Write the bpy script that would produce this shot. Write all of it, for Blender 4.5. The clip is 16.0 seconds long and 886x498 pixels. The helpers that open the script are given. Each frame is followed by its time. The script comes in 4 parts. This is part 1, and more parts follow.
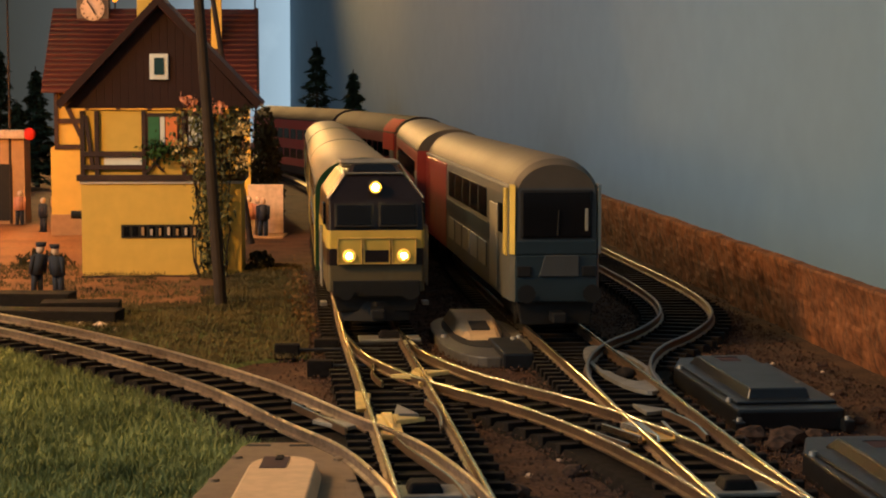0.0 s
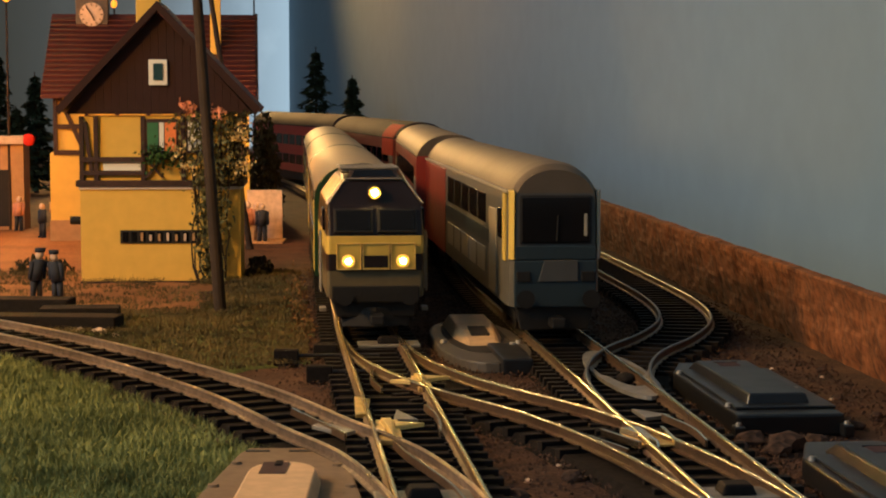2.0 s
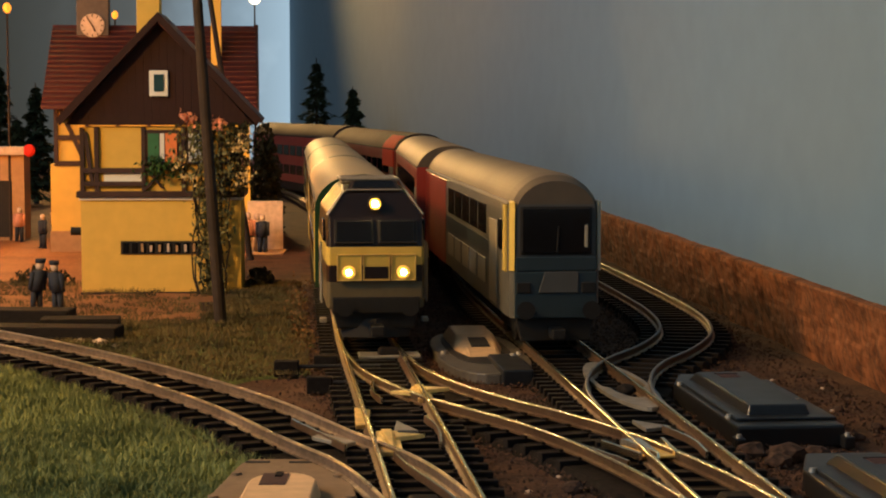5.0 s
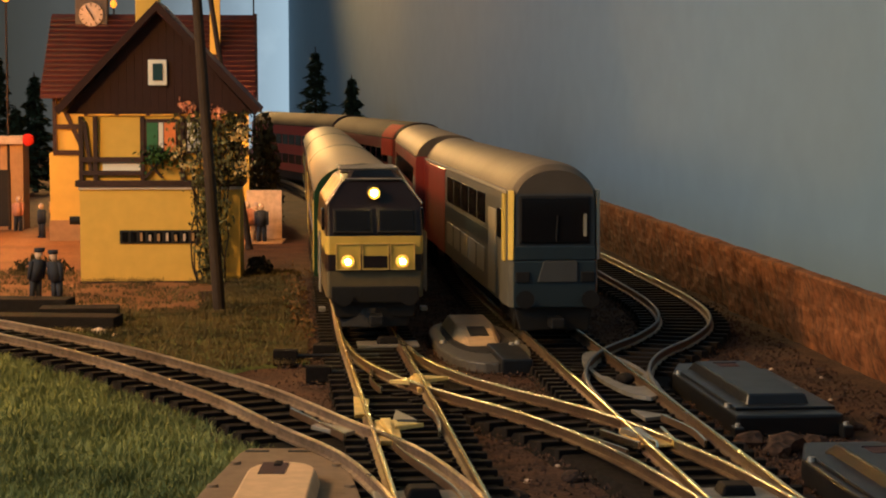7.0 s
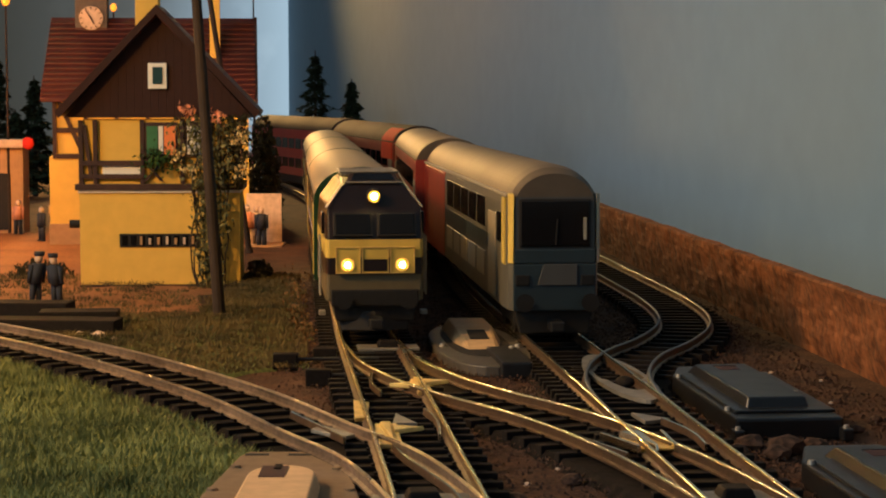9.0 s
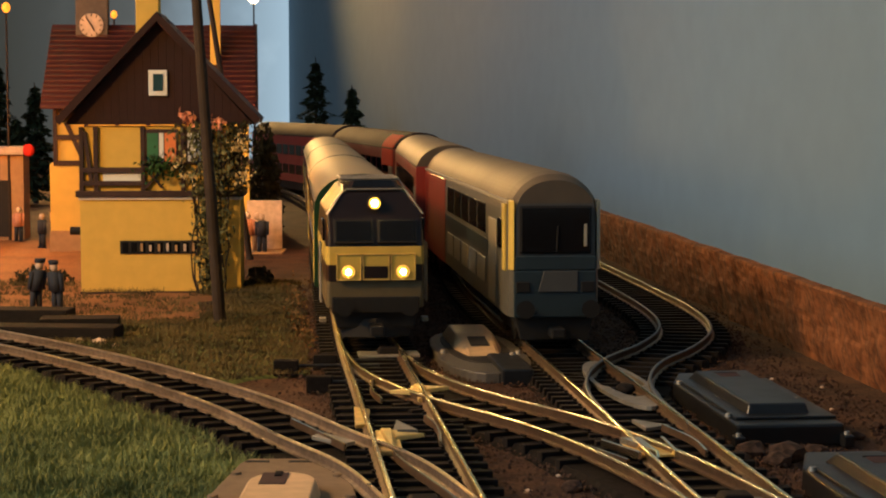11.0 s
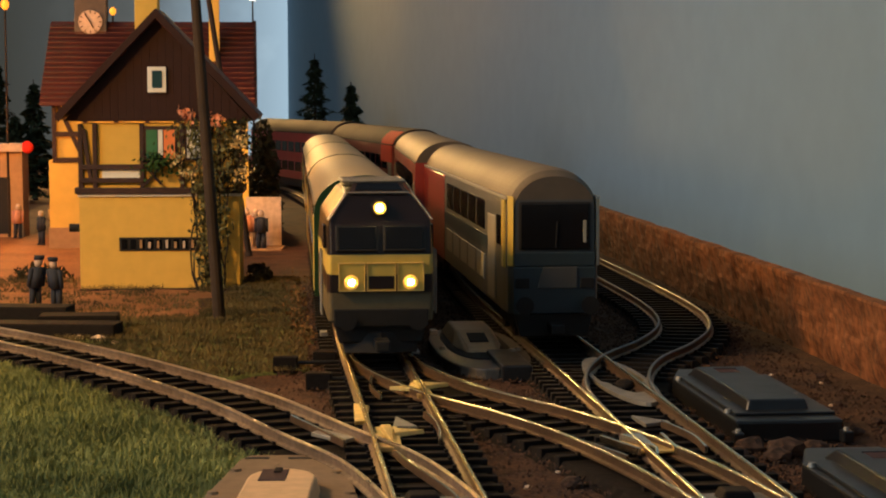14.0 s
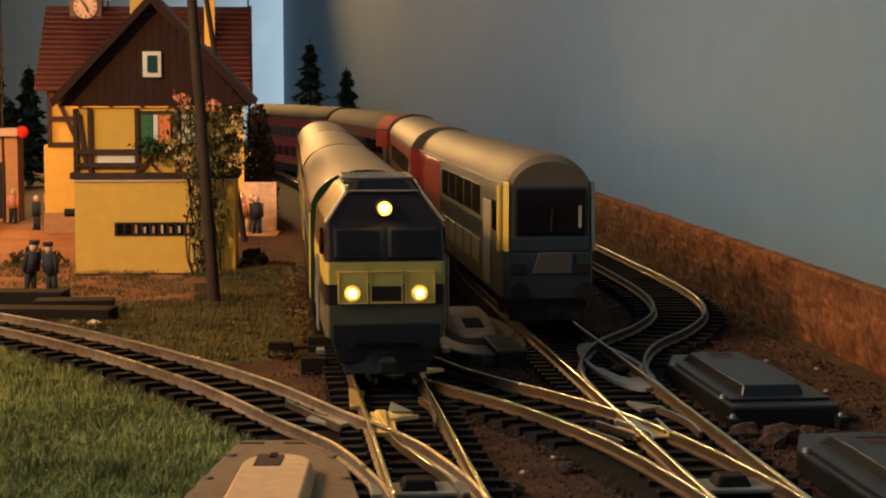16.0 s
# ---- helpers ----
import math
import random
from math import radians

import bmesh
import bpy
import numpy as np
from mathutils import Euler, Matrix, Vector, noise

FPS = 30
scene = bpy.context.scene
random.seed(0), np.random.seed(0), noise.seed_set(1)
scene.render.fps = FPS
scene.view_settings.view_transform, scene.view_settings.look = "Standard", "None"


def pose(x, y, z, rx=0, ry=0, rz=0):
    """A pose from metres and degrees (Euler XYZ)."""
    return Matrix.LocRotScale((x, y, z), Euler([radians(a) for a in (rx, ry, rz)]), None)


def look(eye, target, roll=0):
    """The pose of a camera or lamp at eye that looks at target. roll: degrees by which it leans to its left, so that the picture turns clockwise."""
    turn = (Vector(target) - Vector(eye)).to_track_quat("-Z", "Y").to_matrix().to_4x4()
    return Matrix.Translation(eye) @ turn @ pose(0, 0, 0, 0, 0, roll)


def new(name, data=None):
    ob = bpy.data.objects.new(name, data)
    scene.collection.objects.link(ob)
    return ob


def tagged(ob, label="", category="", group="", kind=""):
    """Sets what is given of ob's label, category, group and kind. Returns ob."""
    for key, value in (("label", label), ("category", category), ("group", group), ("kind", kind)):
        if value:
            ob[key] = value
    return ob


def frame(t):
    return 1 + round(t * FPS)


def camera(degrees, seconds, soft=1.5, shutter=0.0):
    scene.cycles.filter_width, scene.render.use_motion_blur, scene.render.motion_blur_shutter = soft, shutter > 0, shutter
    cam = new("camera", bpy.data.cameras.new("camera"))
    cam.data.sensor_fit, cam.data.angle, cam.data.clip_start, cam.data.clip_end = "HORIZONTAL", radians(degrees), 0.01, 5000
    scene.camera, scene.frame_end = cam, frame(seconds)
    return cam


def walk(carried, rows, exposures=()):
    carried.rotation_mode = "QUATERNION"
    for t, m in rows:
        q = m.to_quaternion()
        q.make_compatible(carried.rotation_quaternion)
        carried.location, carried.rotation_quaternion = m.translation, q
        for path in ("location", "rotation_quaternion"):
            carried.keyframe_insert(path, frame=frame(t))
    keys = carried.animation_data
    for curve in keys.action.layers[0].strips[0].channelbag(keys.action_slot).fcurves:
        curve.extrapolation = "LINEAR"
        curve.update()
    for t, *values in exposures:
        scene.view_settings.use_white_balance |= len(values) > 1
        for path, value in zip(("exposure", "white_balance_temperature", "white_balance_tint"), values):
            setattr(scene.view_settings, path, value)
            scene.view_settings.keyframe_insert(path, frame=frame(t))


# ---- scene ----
cam = camera(26.58, 16.0, soft=2.0)
EYE = (0.0, 0.0, 0.078)
# seconds, turn to the right, tilt down, lean (degrees)
PATH = [
    (0.0, -0.022, 4.958, 0.052), (0.5, 0.002, 5.063, 0.057), (1.0, 0.017, 5.033, 0.047), (1.5, 0.018, 4.919, 0.032),
    (2.0, 0.003, 4.795, 0.0), (2.5, 0.003, 4.682, 0.01), (3.0, -0.001, 4.597, 0.0), (3.5, -0.003, 4.529, 0.018),
    (4.0, -0.014, 4.450, 0.033), (4.7, -0.012, 4.44, 0.04), (5.5, -0.004, 4.53, 0.045), (6.5, 0.005, 4.722, 0.052),
    (7.0, 0.022, 4.785, 0.045), (7.5, 0.022, 4.772, 0.05), (8.0, 0.022, 4.845, 0.06), (8.5, 0.023, 4.812, 0.025),
    (9.0, 0.025, 4.684, 0.017), (10.0, 0.02, 4.54, 0.0), (11.0, 0.01, 4.48, -0.02), (11.5, 0.007, 4.464, -0.03),
    (12.0, 0.0, 4.426, 0.0), (12.5, 0.0, 4.425, -0.018), (13.0, 0.001, 4.462, -0.044), (13.5, 0.016, 4.531, -0.076),
    (14.0, 0.032, 4.590, -0.099), (14.5, 0.062, 4.653, -0.13), (15.0, 0.092, 4.751, -0.137), (15.5, 0.125, 4.872, -0.09),
    (16.0, 0.174, 5.038, -0.022),
]
walk(cam, [(t, pose(*EYE, 90 - tilt, 0, -turn) @ pose(0, 0, 0, 0, 0, lean)) for t, turn, tilt, lean in PATH],
     exposures=[(0.0, 0.0), (16.0, 0.0)])

# ---- light ----
world = bpy.data.worlds.new("evening_room")
world.use_nodes = True
world.node_tree.nodes["Background"].inputs[0].default_value = (0.30, 0.38, 0.45, 1)
world.node_tree.nodes["Background"].inputs[1].default_value = 0.10
scene.world = world


def lamp(name, kind, eye, target, power, colour, size=0.1):
    data = bpy.data.lights.new(name, kind)
    data.energy, data.color = power, colour
    if kind == "AREA":
        data.size = size
    elif kind == "POINT":
        data.shadow_soft_size = size
    ob = new(name, data)
    ob.matrix_world = look(eye, target)
    return ob


# three warm hanging lamps out of view, before the signal box, over the station and over the far end, and the evening
# sky as cool light in an added, unseen window of the room
lamp("hanging_lamp_light", "AREA", (-0.32, 0.42, 0.26), (-0.09, 0.56, 0.01), 1.1, (1.0, 0.52, 0.13), 0.06).data.spread = radians(135)
lamp("hanging_lamp_light", "AREA", (-0.37, 2.45, 0.335), (0.03, 0.50, 0.0), 0.95, (1.0, 0.55, 0.17), 0.10).data.spread = radians(58)
lamp("hanging_lamp_light", "AREA", (-0.29, 1.15, 0.47), (0.02, 0.42, 0.0), 0.20, (1.0, 0.58, 0.22), 0.05).data.spread = radians(80)
lamp("window_light", "AREA", (-1.235, 0.0, 0.78), (0.20, 0.25, 0.25), 13.0, (0.68, 0.86, 1.0), 0.8)

# ---- materials ----
def mat(name, colour, rough=0.6, metal=0.0, vary=0.25, scale=300.0, bump=0.15, second=None, coarse=40.0, spec=0.5, coat=0.0):
    m = bpy.data.materials.new(name)
    m.use_nodes = True
    nt = m.node_tree
    n, l = nt.nodes, nt.links
    b = n["Principled BSDF"]
    co = n.new("ShaderNodeTexCoord")
    fine = n.new("ShaderNodeTexNoise")
    fine.inputs["Scale"].default_value, fine.inputs["Detail"].default_value = scale, 5
    wide = n.new("ShaderNodeTexNoise")
    wide.inputs["Scale"].default_value, wide.inputs["Detail"].default_value = coarse, 3
    l.new(co.outputs["Object"], fine.inputs["Vector"])
    l.new(co.outputs["Object"], wide.inputs["Vector"])
    ramp = n.new("ShaderNodeMix")
    ramp.data_type = "RGBA"
    lo = [c * (1 - vary) for c in colour]
    hi = [min(1, c * (1 + vary)) for c in (second or colour)]
    ramp.inputs[6].default_value, ramp.inputs[7].default_value = (*lo, 1), (*hi, 1)
    mixf = n.new("ShaderNodeMath")
    mixf.operation = "ADD"
    half = n.new("ShaderNodeMath")
    half.operation = "MULTIPLY_ADD"
    l.new(fine.outputs[0], mixf.inputs[0])
    l.new(wide.outputs[0], mixf.inputs[1])
    l.new(mixf.outputs[0], half.inputs[0])
    half.use_clamp = True
    half.inputs[1].default_value, half.inputs[2].default_value = 1.7, -1.2
    l.new(half.outputs[0], ramp.inputs[0])
    l.new(ramp.outputs[2], b.inputs["Base Color"])
    rr = n.new("ShaderNodeMapRange")
    rr.inputs[3].default_value, rr.inputs[4].default_value = max(0.03, rough - 0.1), min(1, rough + 0.12)
    l.new(wide.outputs[0], rr.inputs[0])
    l.new(rr.outputs[0], b.inputs["Roughness"])
    b.inputs["Metallic"].default_value = metal
    b.inputs["Specular IOR Level"].default_value = spec
    b.inputs["Coat Weight"].default_value = coat
    if bump:
        bp = n.new("ShaderNodeBump")
        bp.inputs["Strength"].default_value, bp.inputs["Distance"].default_value = bump, 0.0004
        l.new(fine.outputs[0], bp.inputs["Height"])
        l.new(bp.outputs[0], b.inputs["Normal"])
    return m


def glow(name, colour, power):
    m = bpy.data.materials.new(name)
    m.use_nodes = True
    b = m.node_tree.nodes["Principled BSDF"]
    b.inputs["Base Color"].default_value = (*colour, 1)
    b.inputs["Emission Color"].default_value, b.inputs["Emission Strength"].default_value = (*colour, 1), power
    return m


def glass(name, colour=(0.02, 0.02, 0.025), rough=0.08):
    return mat(name, colour, rough, 0, 0.1, 100, 0, spec=0.35)


EARTH = mat("brown_ground_scatter", (0.034, 0.016, 0.009), 0.95, 0, 0.55, 900, 0.9, (0.066, 0.032, 0.018), 60, 0.2)
DIRT = mat("sandy_forecourt", (0.28, 0.12, 0.045), 0.95, 0, 0.35, 500, 0.6, None, 30, 0.2)
GRASSBASE = mat("grass_mat", (0.055, 0.075, 0.02), 0.95, 0, 0.5, 700, 0.8, (0.11, 0.125, 0.035), 40, 0.2)
BLADE = mat("grass_fibre", (0.105, 0.13, 0.031), 0.8, 0, 0.4, 120, 0, (0.225, 0.24, 0.078), 25, 0.3)
BLADE2 = mat("dry_grass_fibre", (0.055, 0.05, 0.015), 0.85, 0, 0.5, 120, 0, (0.11, 0.078, 0.028), 25, 0.3)
GRAVEL = mat("ballast_grain", (0.028, 0.015, 0.010), 0.9, 0, 0.6, 400, 0.3, (0.066, 0.036, 0.023), 220, 0.25)
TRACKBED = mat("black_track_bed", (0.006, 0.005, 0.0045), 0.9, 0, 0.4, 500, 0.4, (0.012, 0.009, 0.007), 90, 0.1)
SLEEPER = mat("dark_plastic_sleeper", (0.010, 0.008, 0.007), 0.75, 0, 0.35, 600, 0.3, None, 60, 0.12)
RAILTOP = mat("polished_nickel_silver", (0.97, 0.82, 0.60), 0.22, 1.0, 0.18, 400, 0.08, None, 60)
RAILDULL = mat("dull_weathered_rail", (0.60, 0.47, 0.33), 0.30, 0.9, 0.3, 500, 0.15, None, 50)
PALEWEB = mat("sandy_grey_rail_web", (0.135, 0.092, 0.06), 0.45, 0.4, 0.4, 500, 0.25, (0.19, 0.14, 0.10), 45)
# the siding's shade and bluish sheen are put into this dull rail colour
RAILGREY = mat("shaded_siding_rail", (0.10, 0.115, 0.125), 0.45, 0.35, 0.25, 500, 0.1, None, 50)
RAILSIDE = mat("tarnished_rail_web", (0.105, 0.064, 0.036), 0.42, 0.45, 0.35, 500, 0.2, None, 60)
FROG = mat("brass_frog_plate", (0.78, 0.56, 0.20), 0.35, 0.6, 0.25, 300, 0.1, None, 80)
TOWER = mat("grey_brown_tower_wood", (0.10, 0.075, 0.055), 0.7, 0, 0.2, 300, 0.1)
TANHOOD = mat("tan_plastic_hood", (0.60, 0.39, 0.205), 0.6, 0, 0.12, 400, 0.08, None, 50, 0.15)
PLATE = mat("dull_tin_plate", (0.27, 0.25, 0.21), 0.5, 0.6, 0.25, 300, 0.1, None, 80)
GREYBOX = mat("grey_plastic_housing", (0.010, 0.011, 0.0125), 0.36, 0, 0.15, 500, 0.08, None, 60, 0.4)
BLACKBOX = mat("black_plastic_housing", (0.008, 0.008, 0.008), 0.35, 0, 0.2, 500, 0.1, None, 60)
REDHOLE = mat("dark_red_recess", (0.035, 0.008, 0.006), 0.7, 0, 0.3, 300, 0)
DISHHOOD = mat("dull_tan_plastic_hood", (0.52, 0.35, 0.19), 0.45, 0, 0.15, 400, 0.08, None, 50, 0.4)
DISH = mat("warm_grey_plastic_dish", (0.065, 0.058, 0.048), 0.5, 0, 0.2, 400, 0.1, None, 60)
HOLE = mat("dark_recess", (0.01, 0.008, 0.006), 0.8, 0, 0.2, 300, 0)
CORK = mat("brown_cork_strip", (0.135, 0.046, 0.017), 0.95, 0, 0.5, 420, 0.45, (0.18, 0.064, 0.023), 110, 0.2)
WALLPAINT = mat("blue_grey_wall_paint", (0.187, 0.30, 0.395), 0.85, 0, 0.04, 60, 0.04, None, 3, 0.25)
ROOMPAINT = mat("room_wall_paint", (0.70, 0.68, 0.64), 0.9, 0, 0.05, 40, 0.04, None, 3, 0.25)
CREAMWALL = mat("yellow_plaster", (0.72, 0.45, 0.085), 0.75, 0, 0.07, 200, 0.12, None, 25, 0.3)
TIMBER = mat("dark_timber", (0.045, 0.02, 0.014), 0.6, 0, 0.35, 300, 0.3, None, 40, 0.35)
GABLE = mat("brown_boarded_gable", (0.028, 0.008, 0.0045), 0.7, 0, 0.2, 300, 0.2, None, 40, 0.3)
TILE = mat("red_roof_tile", (0.065, 0.010, 0.006), 0.55, 0, 0.3, 300, 0.2, None, 40, 0.4)
WHITE = mat("white_plastic", (0.75, 0.72, 0.62), 0.5, 0, 0.06, 200, 0.05)
LEAF = mat("vine_leaf", (0.028, 0.034, 0.012), 0.8, 0, 0.4, 200, 0, (0.16, 0.14, 0.05), 100, 0.3)
LEAFGREEN = mat("green_flower_box_leaf", (0.03, 0.07, 0.015), 0.8, 0, 0.4, 200, 0, None, 100, 0.3)
# orange lamp light on the weeds is put into their leaf colour
WEED = mat("orange_lit_weed", (0.10, 0.058, 0.022), 0.85, 0, 0.4, 200, 0, (0.17, 0.085, 0.03), 100, 0.2)
SHADE = mat("enamel_lamp_shade", (0.25, 0.24, 0.22), 0.4, 0, 0.1, 60, 0.05)
PALEBLOOM = mat("pale_yellow_blossom", (0.70, 0.50, 0.20), 0.8, 0, 0.25, 200, 0, None, 100, 0.3)
FLOWER = mat("pink_orange_blossom", (0.78, 0.30, 0.15), 0.8, 0, 0.25, 200, 0, None, 100, 0.3)
FIR = mat("fir_needles", (0.018, 0.030, 0.015), 0.9, 0, 0.4, 300, 0, None, 60, 0.2)
BUSH = mat("dark_bush_foliage", (0.022, 0.026, 0.012), 0.9, 0, 0.4, 300, 0, (0.05, 0.04, 0.016), 60, 0.2)
BARK = mat("weathered_mast_wood", (0.035, 0.022, 0.014), 0.75, 0, 0.3, 300, 0.4, None, 40, 0.3)
MAROON = mat("maroon_loco_paint", (0.008, 0.003, 0.0026), 0.35, 0, 0.12, 300, 0.04, None, 60, 0.5)
CREAM = mat("cream_loco_paint", (0.55, 0.40, 0.085), 0.4, 0, 0.08, 300, 0.04, None, 60, 0.5)
LOCOGREY = mat("grey_loco_skirt", (0.105, 0.085, 0.045), 0.5, 0, 0.15, 300, 0.08, None, 60, 0.4)
UNDER = mat("black_running_gear", (0.007, 0.0065, 0.006), 0.6, 0, 0.3, 400, 0.2, None, 80, 0.4)
LOCOROOF = mat("dark_loco_roof", (0.022, 0.012, 0.010), 0.5, 0, 0.2, 300, 0.08, None, 60, 0.4)
TINBASE = mat("tan_plastic_base", (0.20, 0.14, 0.085), 0.8, 0, 0.15, 400, 0.08, None, 50, 0.15)
GREEN = mat("dark_green_coach_paint", (0.007, 0.038, 0.013), 0.35, 0, 0.12, 300, 0.04, None, 60, 0.5)
BEIGEROOF = mat("beige_coach_roof", (0.215, 0.16, 0.10), 0.6, 0, 0.12, 200, 0.06, None, 20, 0.4)
BROWNROOF = mat("grey_brown_coach_roof", (0.092, 0.073, 0.052), 0.62, 0, 0.12, 200, 0.06, None, 20, 0.4)
# the dimness of the far roofs is put into this darker roof colour
DARKROOF = mat("shaded_far_coach_roof", (0.028, 0.017, 0.015), 0.8, 0, 0.15, 200, 0.06, None, 20, 0.3)
REDPAINT = mat("red_coach_paint", (0.27, 0.03, 0.022), 0.4, 0, 0.12, 200, 0.04, None, 20, 0.5)
BRIGHTRED = mat("bright_red_panel", (0.66, 0.035, 0.022), 0.8, 0, 0.1, 200, 0.04, None, 20, 0.15)
BLUEPAINT = mat("blue_coach_paint", (0.018, 0.033, 0.042), 0.35, 0, 0.12, 200, 0.04, None, 20, 0.5)
PALEPAINT = mat("pale_coach_paint", (0.33, 0.30, 0.23), 0.4, 0, 0.1, 200, 0.04, None, 20, 0.5)
MINT = mat("pale_green_coach_paint", (0.09, 0.088, 0.074), 0.4, 0, 0.12, 200, 0.04, None, 20, 0.5)
FRONTGREY = mat("grey_front_panel", (0.062, 0.065, 0.064), 0.45, 0, 0.1, 200, 0.04, None, 20, 0.5)
PANE = glass("dark_window_pane", (0.006, 0.006, 0.007))
BLUEPANE = glass("blue_green_window_pane", (0.02, 0.05, 0.05))
LIGHTGLASS = glow("warm_headlight", (1.0, 0.72, 0.26), 150.0)
# emission stands in for headlight spill round the lamps
HALO = glow("headlight_spill_glow", (1.0, 0.60, 0.10), 0.45)
LAMPGLOW = glow("warm_street_lamp_globe", (1.0, 0.72, 0.36), 12.0)
ORANGEGLOW = glow("orange_street_lamp_globe", (1.0, 0.36, 0.03), 1.3)
BLUECLOTH = mat("dark_blue_uniform", (0.012, 0.016, 0.026), 0.8, 0, 0.2, 300, 0.1)
PINKCLOTH = mat("salmon_figure_paint", (0.50, 0.22, 0.13), 0.8, 0, 0.3, 300, 0.1)
PALECLOTH = mat("pale_figure_paint", (0.55, 0.40, 0.28), 0.8, 0, 0.3, 300, 0.1)
SHOP = mat("tan_kiosk_wall", (0.40, 0.22, 0.09), 0.7, 0, 0.15, 300, 0.1)
STRIPE_G = mat("green_curtain", (0.03, 0.14, 0.05), 0.7, 0, 0.15, 300, 0.05)
STRIPE_O = mat("orange_curtain", (0.75, 0.20, 0.05), 0.7, 0, 0.15, 300, 0.05)
BLUESIGN = mat("dark_sign_board", (0.02, 0.02, 0.018), 0.6, 0, 0.2, 200, 0.05)


def sky_board():
    m = bpy.data.materials.new("self_glowing_sky_print")
    m.use_nodes = True
    n, l = m.node_tree.nodes, m.node_tree.links
    b = n["Principled BSDF"]
    co = n.new("ShaderNodeTexCoord")
    sep = n.new("ShaderNodeSeparateXYZ")
    l.new(co.outputs["Object"], sep.inputs[0])
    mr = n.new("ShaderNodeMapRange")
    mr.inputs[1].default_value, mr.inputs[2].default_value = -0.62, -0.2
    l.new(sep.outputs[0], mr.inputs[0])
    # light falling on the board is put in as glow, fading leftwards
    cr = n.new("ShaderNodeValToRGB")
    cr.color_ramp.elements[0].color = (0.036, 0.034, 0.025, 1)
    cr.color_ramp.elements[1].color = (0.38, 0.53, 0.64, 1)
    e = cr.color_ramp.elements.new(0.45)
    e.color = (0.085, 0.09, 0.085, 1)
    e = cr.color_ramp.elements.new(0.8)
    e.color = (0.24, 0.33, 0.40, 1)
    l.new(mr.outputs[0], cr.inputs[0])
    cl = n.new("ShaderNodeTexNoise")
    cl.inputs["Scale"].default_value, cl.inputs["Detail"].default_value = 14, 6
    l.new(co.outputs["Object"], cl.inputs["Vector"])
    mx = n.new("ShaderNodeMix")
    mx.data_type, mx.blend_type = "RGBA", "SCREEN"
    rm = n.new("ShaderNodeMapRange")
    rm.inputs[1].default_value, rm.inputs[2].default_value, rm.inputs[4].default_value = 0.52, 0.75, 0.35
    l.new(cl.outputs[0], rm.inputs[0])
    l.new(rm.outputs[0], mx.inputs[0])
    l.new(cr.outputs[0], mx.inputs[6])
    l.new(cr.outputs[0], mx.inputs[7])
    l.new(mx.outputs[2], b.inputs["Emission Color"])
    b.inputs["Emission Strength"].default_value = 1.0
    b.inputs["Base Color"].default_value = (0.1, 0.12, 0.13, 1)
    b.inputs["Roughness"].default_value = 0.9
    return m


SKY = sky_board()

# ---- mesh tools (all sizes in millimetres) ----
MM = 0.001


def thing(name, x, y, z, label, category, group="", rz=0, kind=""):
    ob = new(name)
    ob.empty_display_size = 0.01
    ob.matrix_world = pose(x * MM, y * MM, z * MM, 0, 0, rz)
    return tagged(ob, label, category, group, kind)


def finish(name, bm, mats, smooth=False):
    bmesh.ops.recalc_face_normals(bm, faces=bm.faces)
    bmesh.ops.scale(bm, vec=(MM, MM, MM), verts=bm.verts)
    me = bpy.data.meshes.new(name)
    bm.to_mesh(me)
    bm.free()
    for m in mats if isinstance(mats, (list, tuple)) else [mats]:
        me.materials.append(m)
    if smooth:
        for p in me.polygons:
            p.use_smooth = True
    return me


def part(name, bm, mats, parent, label="", smooth=False, at=None, kind=""):
    ob = new(name, finish(name, bm, mats, smooth))
    ob.parent = parent
    if at is not None:
        ob.matrix_basis = at
    return tagged(ob, label, "", "", kind)


def solo(name, bm, mats, label, category, group="", x=0, y=0, z=0, rz=0, kind="", smooth=False):
    ob = new(name, finish(name, bm, mats, smooth))
    ob.matrix_world = pose(x * MM, y * MM, z * MM, 0, 0, rz)
    return tagged(ob, label, category, group, kind)


def box(x0, x1, y0, y1, z0, z1, bevel=0.0, bm=None, m=None):
    out = bm or bmesh.new()
    vs = [out.verts.new(v) for v in ((x0, y0, z0), (x1, y0, z0), (x1, y1, z0), (x0, y1, z0), (x0, y0, z1), (x1, y0, z1), (x1, y1, z1), (x0, y1, z1))]
    fs = [out.faces.new([vs[i] for i in q]) for q in ((3, 2, 1, 0), (4, 5, 6, 7), (0, 1, 5, 4), (1, 2, 6, 5), (2, 3, 7, 6), (3, 0, 4, 7))]
    if bevel:
        bmesh.ops.bevel(out, geom=list({e for f in fs for e in f.edges}), offset=bevel, segments=2, affect="EDGES", profile=0.6)
    if m is not None:
        bmesh.ops.transform(out, matrix=m, verts=out.verts if bm is None else vs)
    return out


def hull(points, bevel=0.0, segments=2):
    bm = bmesh.new()
    for p in points:
        bm.verts.new(p)
    bmesh.ops.convex_hull(bm, input=bm.verts)
    bmesh.ops.dissolve_limit(bm, angle_limit=radians(1.5), verts=bm.verts, edges=bm.edges)
    if bevel:
        sharp = [e for e in bm.edges if len(e.link_faces) == 2 and e.calc_face_angle() > radians(20)]
        bmesh.ops.bevel(bm, geom=sharp, offset=bevel, segments=segments, affect="EDGES", profile=0.55)
    return bm


def prism(profile, y0, y1, bm=None):
    """A polygon in x and z, drawn out along y."""
    out = bm or bmesh.new()
    a = [out.verts.new((x, y0, z)) for x, z in profile]
    b = [out.verts.new((x, y1, z)) for x, z in profile]
    out.faces.new(a)
    out.faces.new(b[::-1])
